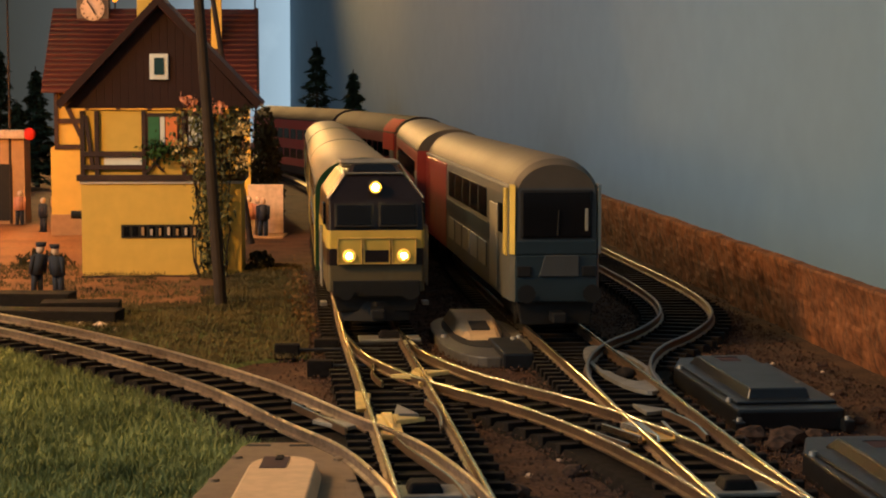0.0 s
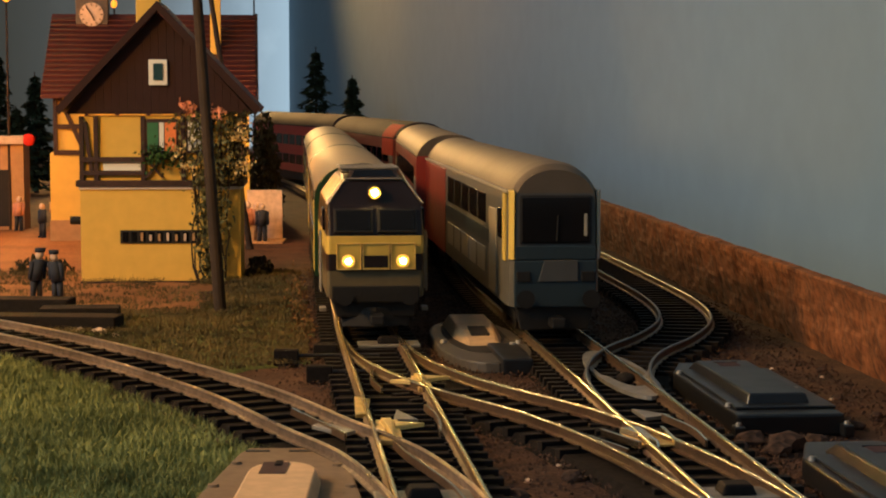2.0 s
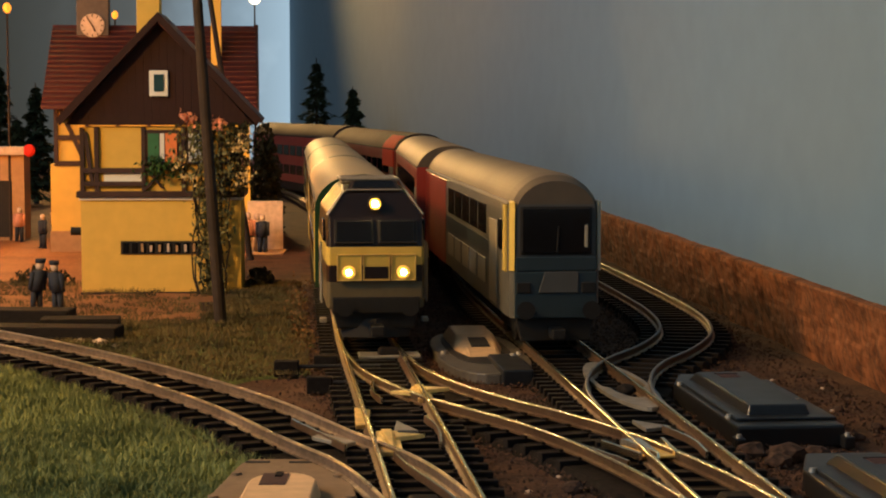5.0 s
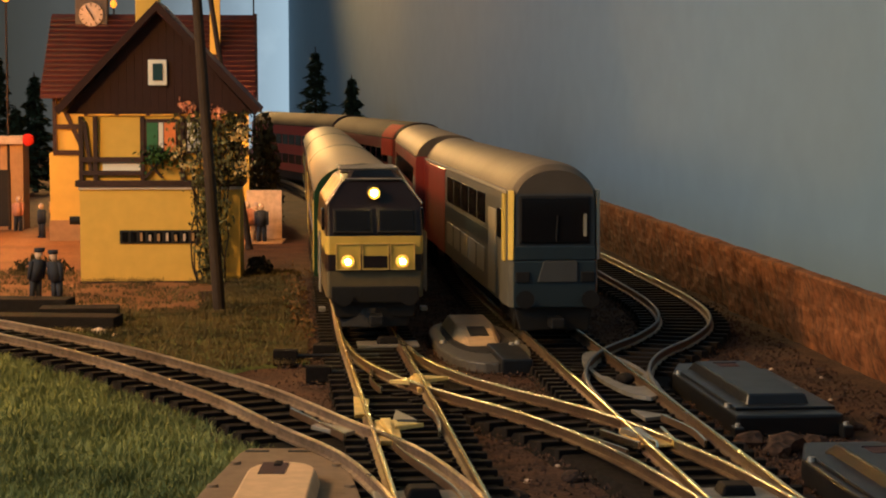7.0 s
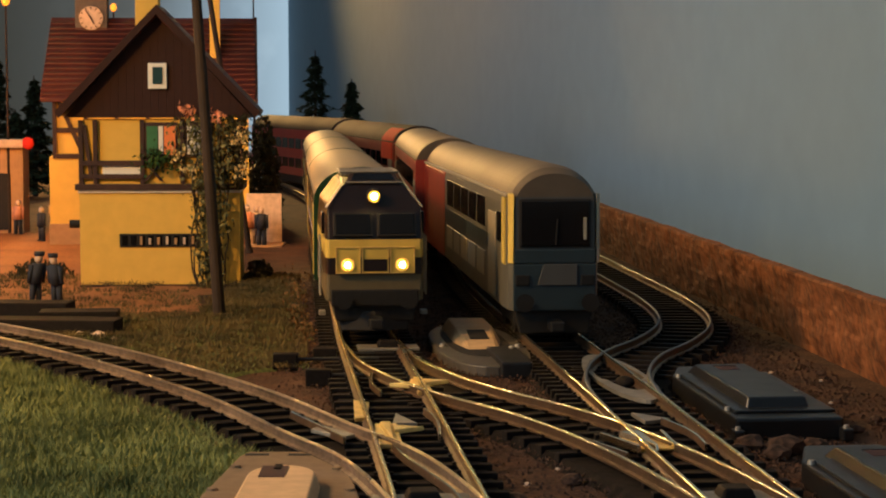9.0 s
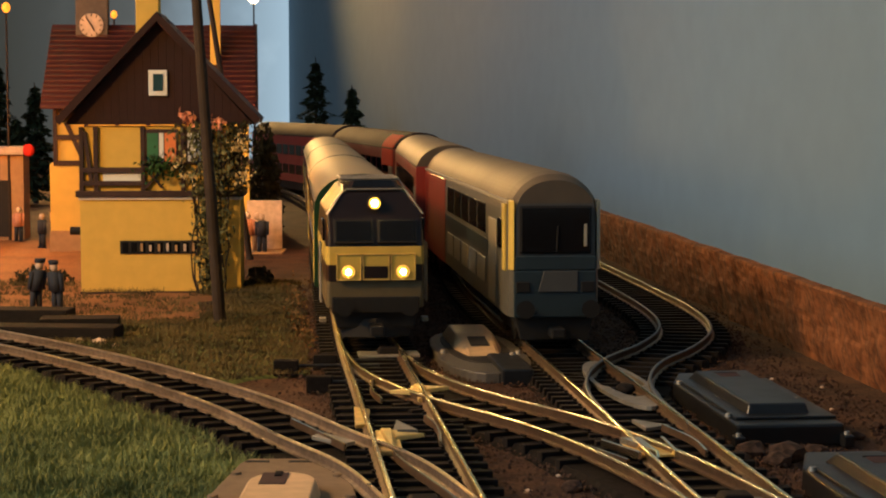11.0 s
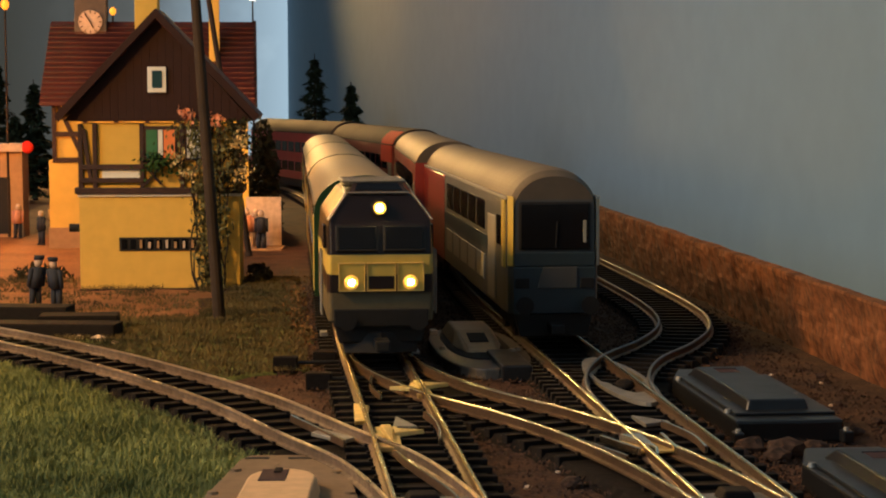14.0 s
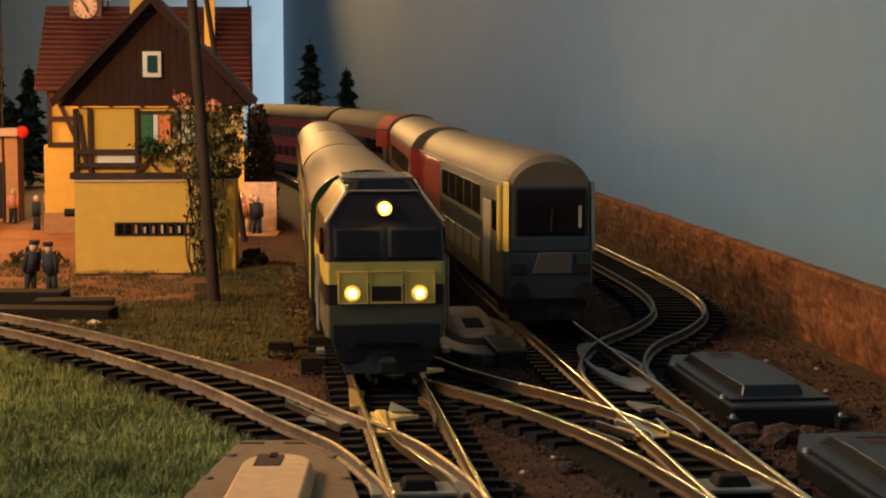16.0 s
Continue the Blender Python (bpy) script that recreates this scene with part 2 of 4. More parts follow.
    for i in range(len(a)):
        j = (i + 1) % len(a)
        out.faces.new((a[j], a[i], b[i], b[j]))
    return out


def tube(p, q, r0, r1=None, seg=10, bm=None):
    """A tapered rod from p to q."""
    out = bm or bmesh.new()
    p, q = Vector(p), Vector(q)
    m = Matrix.Translation((p + q) / 2) @ (q - p).to_track_quat("Z", "Y").to_matrix().to_4x4()
    bmesh.ops.create_cone(out, cap_ends=True, segments=seg, radius1=r0, radius2=r0 if r1 is None else r1, depth=(q - p).length, matrix=m)
    return out


def ball(x, y, z, r, sx=1, sy=1, sz=1, bm=None, seg=12):
    out = bm or bmesh.new()
    bmesh.ops.create_uvsphere(out, u_segments=seg, v_segments=max(6, seg // 2 + 2), radius=r, matrix=Matrix.Translation((x, y, z)) @ Matrix.Diagonal((sx, sy, sz, 1)))
    return out


def arch(w, z0, ze, zt, n=14, flat=2.0):
    """Outline of a coach: upright sides to ze, a rounded roof up to zt."""
    pts = [(-w, z0), (w, z0)]
    for i in range(n + 1):
        a = math.pi * i / n
        c, s = math.cos(a), math.sin(a)
        pts.append((w * math.copysign(abs(c) ** (2 / flat), c), ze + (zt - ze) * abs(s) ** (2 / flat)))
    return pts


# ---- plan of the tracks: centre lines (millimetres) ----
TA = -0.097
HEAD = math.degrees(-math.asin(math.sin(TA)))


def line_a(y):
    return -11.5 + TA * (y - 450)


def line_d(y):
    return 44.5 + TA * (y - 450)


def spline(pts, step=3.0):
    out = []
    p = [Vector(pts[0]) * 2 - Vector(pts[1])] + [Vector(q) for q in pts] + [Vector(pts[-1]) * 2 - Vector(pts[-2])]
    for i in range(1, len(p) - 2):
        k = max(2, int((p[i + 1] - p[i]).length / step))
        for j in range(k):
            t = j / k
            out.append(0.5 * ((2 * p[i]) + (p[i + 1] - p[i - 1]) * t + (2 * p[i - 1] - 5 * p[i] + 4 * p[i + 1] - p[i + 2]) * t * t
                              + (3 * p[i] - p[i - 1] - 3 * p[i + 1] + p[i + 2]) * t ** 3))
    out.append(p[-2])
    return out


def arc_b():
    far = [(-652 + 689 * math.cos(a), 118 + 689 * math.sin(a)) for a in np.linspace(0.98, 0.50, 8)]
    return spline((far + [(-28.0, 407), (-13.4, 377), (-4.6, 348), (0.6, 322), (5.2, 280), (12.8, 200)])[::-1])


LINE_A = spline([(line_a(y), y) for y in (120, 450, 560)] + [(-29.0, 642), (-47, 872), (-65, 1105), (-84, 1338), (-150, 1650), (-270, 1900)])
WALL = ((-212.0, 2600.0), (520.0, -1060.0))
LINE_D = spline([(line_d(y), y) for y in (120, 450, 700)] + [(12, 827), (-6, 1110), (-60, 1390), (-150, 1670), (-270, 1950)])
LINE_B = arc_b()
LINE_C = spline([(-21.5, 552), (-13.5, 508), (-2.0, 474), (9.0, 452), (21.5, 431), (32, 409), (42, 381), (50, 352), (56.5, 320), (61, 280)])
LINE_E = spline([(47.5, 418), (44.8, 462), (47, 495), (54, 525), (66, 554), (76, 588), (80, 624), (79, 672), (73, 744), (62, 860), (48, 1000)])


# ---- room and layout board ----
def ground_sheet():
    bm = bmesh.new()
    xs, ys = np.linspace(-700, 420, 150), np.linspace(-250, 2600, 300)
    grid = []
    for y in ys:
        row = []
        for x in xs:
            z = 0.7 * noise.noise((x * 0.05, y * 0.05, 0)) + 0.35 * noise.noise((x * 0.3, y * 0.3, 3))
            edge = WALL[0][0] + (WALL[1][0] - WALL[0][0]) * (WALL[0][1] - y) / (WALL[0][1] - WALL[1][1]) - 4
            row.append(bm.verts.new((x if edge > 420 else -700 + (x + 700) * (edge + 700) / 1120, y, z)))
        grid.append(row)
    for j in range(len(ys) - 1):
        for i in range(len(xs) - 1):
            f = bm.faces.new((grid[j][i], grid[j][i + 1], grid[j + 1][i + 1], grid[j + 1][i]))
            cx, cy = grid[j][i].co.x, ys[j]
            f.material_index = 1 if (cx < -92 - 0.06 * (cy - 700) + 8 * noise.noise((cx * 0.03, cy * 0.03, 5)) and cy > 640) else 0
            f.smooth = True
    # thickness of the board
    ring = bmesh.ops.extrude_face_region(bm, geom=[f for f in bm.faces])
    low = [v for v in ring["geom"] if isinstance(v, bmesh.types.BMVert)]
    for v in low:
        v.co.z = -18
    return solo("ground", bm, [EARTH, DIRT], "brown scattered layout ground with a sandy forecourt", "ground", kind="structure")


ground_sheet()

# room shell
def room():
    solo("floor", box(-1290, 560, -1100, 2705, -800, -760), ROOMPAINT, "plain floor of the room below the layout", "floor", kind="structure")
    solo("ceiling", box(-1290, 560, -1100, 2705, 1700, 1740), ROOMPAINT, "plain ceiling over the layout", "ceiling", kind="structure")
    # grey wall beside the layout, from the far corner forwards
    a, b = Vector(WALL[0]), Vector(WALL[1])
    d = (b - a)
    nrm = Vector((-d.y, d.x)).normalized() * 50
    bm = prism([(a.x, a.y), (b.x, b.y), (b.x + nrm.x, b.y + nrm.y), (a.x + nrm.x, a.y + nrm.y)], 0, 1)
    for v in bm.verts:
        v.co = (v.co.x, v.co.z, -755 if v.co.y < 0.5 else 1695)
    solo("wall_east", bm, WALLPAINT, "smooth blue-grey painted wall behind the layout", "wall", kind="structure")
    solo("wall_north", box(-1245, -160, 2660, 2700, -755, 1695), ROOMPAINT, "plain room wall behind the sky board", "wall", kind="structure")
    bm = bmesh.new()
    for y0, y1, z0, z1 in ((-1050, -430, -755, 1695), (430, 2655, -755, 1695), (-430, 430, -755, 350), (-430, 430, 1210, 1695)):
        box(-1290, -1250, y0, y1, z0, z1, 0, bm)
    solo("wall_west", bm, ROOMPAINT, "unseen plain room wall with an added window opening", "wall", kind="structure")
    # unseen window, added as a source for the cool light
    win = thing("window_1", 0, 0, 0, "unseen white window added for the cool light", "window", kind="structure")
    for y0, y1, z0, z1 in ((-430, -400, 350, 1210), (400, 430, 350, 1210), (-400, 400, 350, 380), (-400, 400, 1180, 1210)):
        part("window_frame", box(-1295, -1246, y0, y1, z0, z1, 2), WHITE, win)
    for eye, target, r in (((-320, 420, 260), (-90, 560, 10), 62), ((-290, 1150, 470), (20, 420, 0), 40), ((-370, 2450, 335), (30, 500, 0), 56)):
        hl = thing("hanging_lamp", 0, 0, 0, "grey enamel hanging lamp with a warm light over the layout", "lamp", "hanging lamps")
        m = look(eye, target)
        bm, n, rings = bmesh.new(), 28, []
        for rad, z in ((r, 4), (r * 0.96, 10), (r * 0.55, r * 0.55), (r * 0.2, r * 0.8), (r * 0.18, r * 1.05)):
            rings.append([bm.verts.new(m @ Vector((rad * math.cos(6.2832 * i / n), rad * math.sin(6.2832 * i / n), z))) for i in range(n)])
        for a, b in zip(rings, rings[1:]):
            for i in range(n):
                bm.faces.new((a[i], a[(i + 1) % n], b[(i + 1) % n], b[i]))
        bm.faces.new(rings[-1])
        part("shade", bm, SHADE, hl, "", True)
        top = m @ Vector((0, 0, r * 1.02))
        part("cord", tube(top, (top.x, top.y, 1700), 2.5, None, 8), UNDER, hl)
    bm = box(-1245, 515, -1095, -1055, -755, 1695)
    solo("wall_south", bm, ROOMPAINT, "plain room wall behind the viewer", "wall", kind="structure")
    solo("backdrop", box(-1240, -206, 2604, 2612, -10, 900), SKY, "printed evening sky with pale clouds, its lighting made as glow", "backdrop", kind="structure")


room()


def cork_bank():
    """The cork strip along the edge of the layout, in butted lengths: rough face, uneven worn top."""
    bank = thing("cork_edging", 0, 0, 0, "rough reddish-brown cork strip edging the layout", "edging")
    y0 = 180.0
    while y0 < 1000:
        bm = bmesh.new()
        n, k, rows = 120, 22, []
        for i in range(n + 1):
            y = y0 + 219.6 * i / n
            x = 113.2 - 0.0845 * (y - 500)
            row = [bm.verts.new((x + 9, y, -1)), bm.verts.new((x + 4, y, -1))]
            for j in range(k + 1):
                u = j / k
                px, pz = (5 * (1 - u / 0.7), 24.9 * u / 0.7 - 1) if u < 0.7 else (4.5 * (u - 0.7) / 0.3, 24.0)
                w = noise.noise((y * 0.045, px * 0.12, pz * 0.14)) * 1.3 + noise.noise((y * 0.16, px * 0.4, pz * 0.45)) * 0.8
                row.append(bm.verts.new((x + px - w * 0.8, y, max(-1, pz + (w * 0.55 if j > 2 else 0)))))
            rows.append(row)
        m = len(rows[0])
        for a, b in zip(rows, rows[1:]):
            for j in range(m):
                bm.faces.new((a[j], b[j], b[(j + 1) % m], a[(j + 1) % m]))
        bm.faces.new(rows[0]), bm.faces.new(rows[-1][::-1])
        part("cork_strip", bm, CORK, bank)
        y0 += 220


cork_bank()


# ---- tracks ----
def normals(pts):
    out = []
    for i in range(len(pts)):
        d = pts[min(i + 1, len(pts) - 1)] - pts[max(i - 1, 0)]
        d.normalize()
        out.append((d, Vector((d.y, -d.x))))
    return out


PROFILE = [(-1.1, 3.3), (1.1, 3.3), (1.1, 3.7), (0.35, 4.0), (0.35, 5.0), (0.50, 5.25), (0.50, 5.60), (0.40, 5.84), (0.20, 5.97), (0.0, 6.0), (-0.20, 5.97), (-0.40, 5.84), (-0.50, 5.60), (-0.50, 5.25), (-0.35, 5.0), (-0.35, 4.0), (-1.1, 3.7)]


def rail_mesh(pts, off, drop=0.0, keep=None):
    bm = bmesh.new()
    nr = normals(pts)
    rings = []
    for p, (d, n) in zip(pts, nr):
        c = p + n * off
        if keep and not keep(c):
            rings.append(None)
            continue
        rings.append([bm.verts.new((c.x + n.x * u, c.y + n.y * u, z - drop)) for u, z in PROFILE])
    k = len(PROFILE)
    for a, b in zip(rings, rings[1:]):
        if a is None or b is None:
            continue
        for i in range(k):
            f = bm.faces.new((a[i], a[(i + 1) % k], b[(i + 1) % k], b[i]))
            f.material_index = 0 if 5 < i < 12 else 1
            f.smooth = 5 < i < 12
    for i, r in enumerate(rings):
        if r and (i == 0 or rings[i - 1] is None):
            bm.faces.new(r[::-1])
        if r and (i == len(rings) - 1 or rings[i + 1] is None):
            bm.faces.new(r)
    return bm


def sleeper_mesh(length, name="sleeper"):
    bm = box(-length / 2, length / 2, -1.25, 1.25, 1.2, 3.3, 0.25)
    for s in (-8.25, 8.25):
        box(s - 1.9, s + 1.9, -0.8, 0.8, 3.3, 3.75, 0, bm)
    return finish(name, bm, SLEEPER)


SLEEPERMESH = sleeper_mesh(29)
LONGSLEEPER = sleeper_mesh(40)


def track(label, pts, drop=0.0, pitch=6.6, span=None, long_at=None, keep=(None, None), top=RAILTOP, web=RAILSIDE, bed_span=(290, 1000)):
    tr = thing("railway_track", 0, 0, 0, label, "track", "model railway tracks")
    for off, kp in zip((-8.25, 8.25), keep):
        part("rail", rail_mesh(pts, off, drop, kp), [top, web], tr, "nickel-silver rail with tarnished web")
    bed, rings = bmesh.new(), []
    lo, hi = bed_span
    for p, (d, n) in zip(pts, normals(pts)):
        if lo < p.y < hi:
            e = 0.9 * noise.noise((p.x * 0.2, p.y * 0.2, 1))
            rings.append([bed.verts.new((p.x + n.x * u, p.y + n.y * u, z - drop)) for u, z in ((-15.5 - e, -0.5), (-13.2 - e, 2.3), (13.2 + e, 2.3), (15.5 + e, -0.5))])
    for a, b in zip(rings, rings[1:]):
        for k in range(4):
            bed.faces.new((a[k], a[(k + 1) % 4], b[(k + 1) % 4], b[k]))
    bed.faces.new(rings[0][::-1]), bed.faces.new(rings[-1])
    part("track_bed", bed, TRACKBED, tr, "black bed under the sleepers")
    run, last, nr = 0.0, -99.0, normals(pts)
    for i, p in enumerate(pts):
        if i:
            run += (p - pts[i - 1]).length
        if run - last >= pitch and (span is None or span[0] < p.y < span[1]):
            last = run
            ob = new("sleeper", LONGSLEEPER if long_at and long_at[0] < p.y < long_at[1] else SLEEPERMESH)
            ob.parent = tr
            d, n = nr[i]
            ob.matrix_basis = Matrix.Translation((p.x * MM, p.y * MM, -drop * MM)) @ Matrix.Rotation(math.atan2(d.y, d.x) - math.pi / 2, 4, "Z")
    return tr


track("straight track with golden-lit rails leading through two turnouts", LINE_A)
track("curved track branching off through a grassy stretch", LINE_B, 0.06, bed_span=(300, 720), span=(405, 900), top=RAILDULL, web=PALEWEB)
track("curved crossover track between two parallel lines", LINE_C, 0.1, bed_span=(300, 540), span=(390, 470))
track("straight track beside the cork edging under a parked train", LINE_D)
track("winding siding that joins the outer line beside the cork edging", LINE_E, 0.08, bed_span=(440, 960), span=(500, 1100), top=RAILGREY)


def ballast():
    """Loose grains between and beside the sleepers."""
    rng = np.random.default_rng(4)
    verts, faces = [], []
    base = np.array([(1, 0, -.4), (-.5, .87, -.4), (-.5, -.87, -.4), (0.1, 0, .55)])
    for pts, count, wide in ((LINE_A, 11000, 21), (LINE_B, 6500, 15), (LINE_C, 6000, 17), (LINE_D, 12000, 24), (LINE_E, 6000, 20)):
        sel = [p for p in pts if 250 < p.y < 800]
        for _ in range(count):
            p = sel[rng.integers(len(sel))]
            x, y = p.x + rng.normal(0, wide * 0.62), p.y + rng.uniform(-2, 2)
            s = rng.uniform(0.3, 0.7)
            a = rng.uniform(0, 6.28)
            r = np.array([[math.cos(a), -math.sin(a), 0], [math.sin(a), math.cos(a), 0], [0, 0, 1]])
            k = len(verts)
            for v in (base * rng.uniform(0.6, 1.2, (4, 3)) * s) @ r.T:
                verts.append((MM * (v[0] + x), MM * (v[1] + y), MM * (v[2] + 0.9 + rng.uniform(0, 0.6))))
            faces += [(k, k + 1, k + 3), (k + 1, k + 2, k + 3), (k + 2, k, k + 3)]
    for _ in range(9000):
        y = rng.uniform(300, 900)
        x = rng.uniform(line_d(y) + 15, 112 - 0.0845 * (y - 500))
        s, k = rng.uniform(0.25, 0.8), len(verts)
        for v in base * rng.uniform(0.6, 1.2, (4, 3)) * s:
            verts.append((MM * (v[0] + x), MM * (v[1] + y), MM * (v[2] + 0.4)))
        faces += [(k, k + 1, k + 3), (k + 1, k + 2, k + 3), (k + 2, k, k + 3)]
    me = bpy.data.meshes.new("ballast")
    me.from_pydata(verts, [], faces)
    me.materials.append(GRAVEL)
    tagged(new("ballast", me), "loose brown ballast grains between the sleepers", "ballast", kind="stuff")


ballast()


def radius_b(x, y):
    return math.hypot(x + 652, y - 118)


def grass(name, label, test, area, count, tall, material, seed):
    rng = np.random.default_rng(seed)
    verts, faces = [], []
    x0, x1, y0, y1 = area
    while len(faces) < count:
        x, y = rng.uniform(x0, x1), rng.uniform(y0, y1)
        if not test(x, y):
            continue
        clump = 0.6 + 0.6 * noise.noise((x * 0.12, y * 0.12, 0))
        h, a, w = tall * rng.uniform(0.5, 1.15) * (0.7 + 0.5 * clump), rng.uniform(0, 6.28), rng.uniform(0.13, 0.26)
        lean = rng.normal(0, 0.5, 2) * h
        k = len(verts)
        dx, dy = w * math.cos(a), w * math.sin(a)
        z = 1.5
        verts += [(MM * (x - dx), MM * (y - dy), MM * z), (MM * (x + dx), MM * (y + dy), MM * z), (MM * (x + lean[0]), MM * (y + lean[1]), MM * (z + h))]
        faces.append((k, k + 1, k + 2))
    me = bpy.data.meshes.new(name)
    me.from_pydata(verts, [], faces)
    me.materials.append(material)
    return tagged(new(name, me), label, "grass", kind="stuff")


def mat_sheet(name, label, test, area, step, material):
    """A thin grass mat with an uneven edge."""
    bm = bmesh.new()
    x0, x1, y0, y1 = area
    for x in np.arange(x0, x1, step):
        for y in np.arange(y0, y1, step):
            if test(x + step / 2, y + step / 2):
                q = [(x, y), (x + step, y), (x + step, y + step), (x, y + step)]
                bm.faces.new([bm.verts.new((u, v, 0.95 + 0.7 * noise.noise((u * 0.08, v * 0.08, 2)))) for u, v in q])
    bmesh.ops.remove_doubles(bm, verts=bm.verts, dist=0.01)
    for v in bm.verts:
        if v.is_boundary:
            v.co.z = -0.9
    return solo(name, bm, material, label, "grass", kind="stuff", smooth=True)


def lawn_test(x, y):
    return radius_b(x, y) < 672 + 3 * noise.noise((x * 0.1, y * 0.1, 0)) and y > 250


def meadow_test(x, y):
    e = 6 * noise.noise((x * 0.06, y * 0.06, 7))
    return radius_b(x, y) > 709 + e * 0.5 and x < line_a(y) - 17 + e * 0.6 and y > 512 + e + max(0, (x + 60)) * 0.8 and y < 800 and not (x < -86 + e and y > 655)


mat_sheet("lawn", "short bright green grass mat beside the curved track", lawn_test, (-260, 12, 252, 560), 3.5, GRASSBASE)
grass("lawn_grass", "short green static grass fibres beside the curved track", lawn_test, (-200, 5, 290, 560), 70000, 2.0, BLADE, 1)
mat_sheet("meadow", "dark olive grass mat round the mast", meadow_test, (-200, -20, 505, 800), 4, GRASSBASE)
grass("meadow_grass", "low olive and dry grass fibres round the mast", meadow_test, (-200, -20, 505, 800), 26000, 1.5, BLADE2, 2)


# ---- turnout hardware ----
def frog(x, y, rz, label):
    f = thing("turnout_frog", x, y, 0, label, "turnout frog", "turnout frogs", rz)
    part("plate", hull([(-4.5, -7, 4.1), (4.5, -7, 4.1), (5.5, 6, 4.1), (-5.5, 6, 4.1), (-4.5, -7, 4.7), (4.5, -7, 4.7), (5.5, 6, 4.7), (-5.5, 6, 4.7)], 0.15), FROG, f, "brass base plate")
    part("point", hull([(-2.6, 8, 4.5), (2.6, 8, 4.5), (-0.4, -9, 4.5), (0.4, -9, 4.5), (-2.2, 8, 5.85), (2.2, 8, 5.85), (-0.2, -8.5, 5.85), (0.2, -8.5, 5.85)], 0.1), RAILTOP, f, "polished frog point")
    for s in (-1, 1):
        part("wing_rail", hull([(s * 3.6, -9, 4.3), (s * 4.4, -9, 4.3), (s * 6.4, 7, 4.3), (s * 7.2, 7, 4.3), (s * 3.6, -9, 5.9), (s * 4.4, -9, 5.9), (s * 6.4, 7, 5.9), (s * 7.2, 7, 5.9)], 0.1), RAILTOP, f, "short polished wing rail")
    return f


def butterfly_frog(x, y, rz, wide, deep, left, label):
    """A cast frog: plate, two flared wings, and a raised point."""
    f = thing("turnout_frog", x, y, 0, label, "turnout frog", "turnout frogs", rz)
    w, d = wide / 2, deep / 2
    part("plate", hull([(-w, -d, z) for z in (3.9, 5.0)] + [(w * 0.7, -d, z) for z in (3.9, 5.0)] + [(w, d, z) for z in (3.9, 5.0)] + [(-w * 0.8, d, z) for z in (3.9, 5.0)], 0.2), FROG, f, "brass base plate")
    part("point", hull([(-1.4, d * 0.8, 4.9), (1.4, d * 0.8, 4.9), (0, -d * 1.1, 4.9), (-1.1, d * 0.8, 5.9), (1.1, d * 0.8, 5.9), (0, -d, 5.9)], 0.12), FROG, f, "worn brass frog point")
    for s, reach, back in ((-1, left, -0.2), (1, 5.2, 0.2)):
        part("wing", hull([(s * w * 0.5, back * d - 2.2, 4.6), (s * w * 0.5, back * d + 3.2, 4.6), (s * (w + reach), back * d + 1.2, 4.8), (s * (w + reach), back * d + 2.0, 4.8),
                           (s * w * 0.5, back * d - 2.0, 5.7), (s * w * 0.5, back * d + 3.0, 5.9), (s * (w + reach), back * d + 1.4, 5.7)], 0.1), FROG, f, "flared brass wing")
    return f


butterfly_frog(-11.6, 402, 6, 5.6, 25, 1.5, "bright brass turnout frog on the branching curve")
butterfly_frog(-5.2, 470, 8, 4.4, 20, 6.0, "brass turnout frog at the crossover with flared wings")
frog(42.5, 393, 14, "brass turnout frog on the outer line")


def guard(pts, label):
    """A short bent check rail, thinner and lower than the running rails."""
    line, bm, rings = spline([Vector(p) for p in pts], 2), bmesh.new(), []
    for p, (d, n) in zip(line, normals(line)):
        rings.append([bm.verts.new((p.x + n.x * u, p.y + n.y * u, z)) for u, z in ((-0.35, 3.4), (0.35, 3.4), (0.28, 5.0), (-0.28, 5.0))])
    for a, b in zip(rings, rings[1:]):
        for i in range(4):
            bm.faces.new((a[i], a[(i + 1) % 4], b[(i + 1) % 4], b[i])).material_index = 0 if i == 2 else 1
    bm.faces.new(rings[0][::-1]), bm.faces.new(rings[-1])
    solo("guard_rail", bm, [RAILTOP, RAILSIDE], label, "guard rail", "guard rails")


guard([(-18.6, 493), (-18.6, 482), (-17.6, 472), (-15.2, 461)], "short bent guard rail inside the straight track")
guard([(-4.2, 435), (-1.8, 424), (-0.7, 413), (-0.5, 401)], "short bent guard rail inside the straight track")
guard([(-35.0, 430), (-28, 414), (-20.9, 397.5)], "short guard rail inside the curved track")
guard([(20, 421), (30, 398), (38, 380)], "short guard rail inside the crossover track")
guard([(-11.8, 405), (-10.6, 392), (-7.5, 377), (-2.5, 360), (1.8, 345), (4.6, 329)], "long check rail beside the branching running rail")
guard([(50, 422), (54.5, 405), (55.5, 390)], "short bent guard rail inside the outer line")


def housing(x, y, rz, label, w=25, l=82, mats=(GREYBOX, BLACKBOX), tall=8.4, low=5.4, hw=13.6, flip=1):
    """A turnout motor: flanged base, flat hood with a square recess, screws."""
    h = thing("turnout_motor", x, y, 0, label, "turnout motor", "turnout motors", rz)
    part("base", hull([(sx * w / 2, -l / 2, z) for sx in (-1, 1) for z in (0.2, low)] + [(sx * w / 2, l * .3, z) for sx in (-1, 1) for z in (0.2, low)]
                      + [(sx * w * .3, l / 2, z) for sx in (-1, 1) for z in (0.2, low)], 0.7), mats[1], h)
    part("flange", box(-w * .44, w * .5, -l * .42, l * .3, low, low + 0.7, 0.3), GREYBOX, h)
    y0, y1 = (-l * .36, l * .36) if flip > 0 else (-l * .38, l * .34)
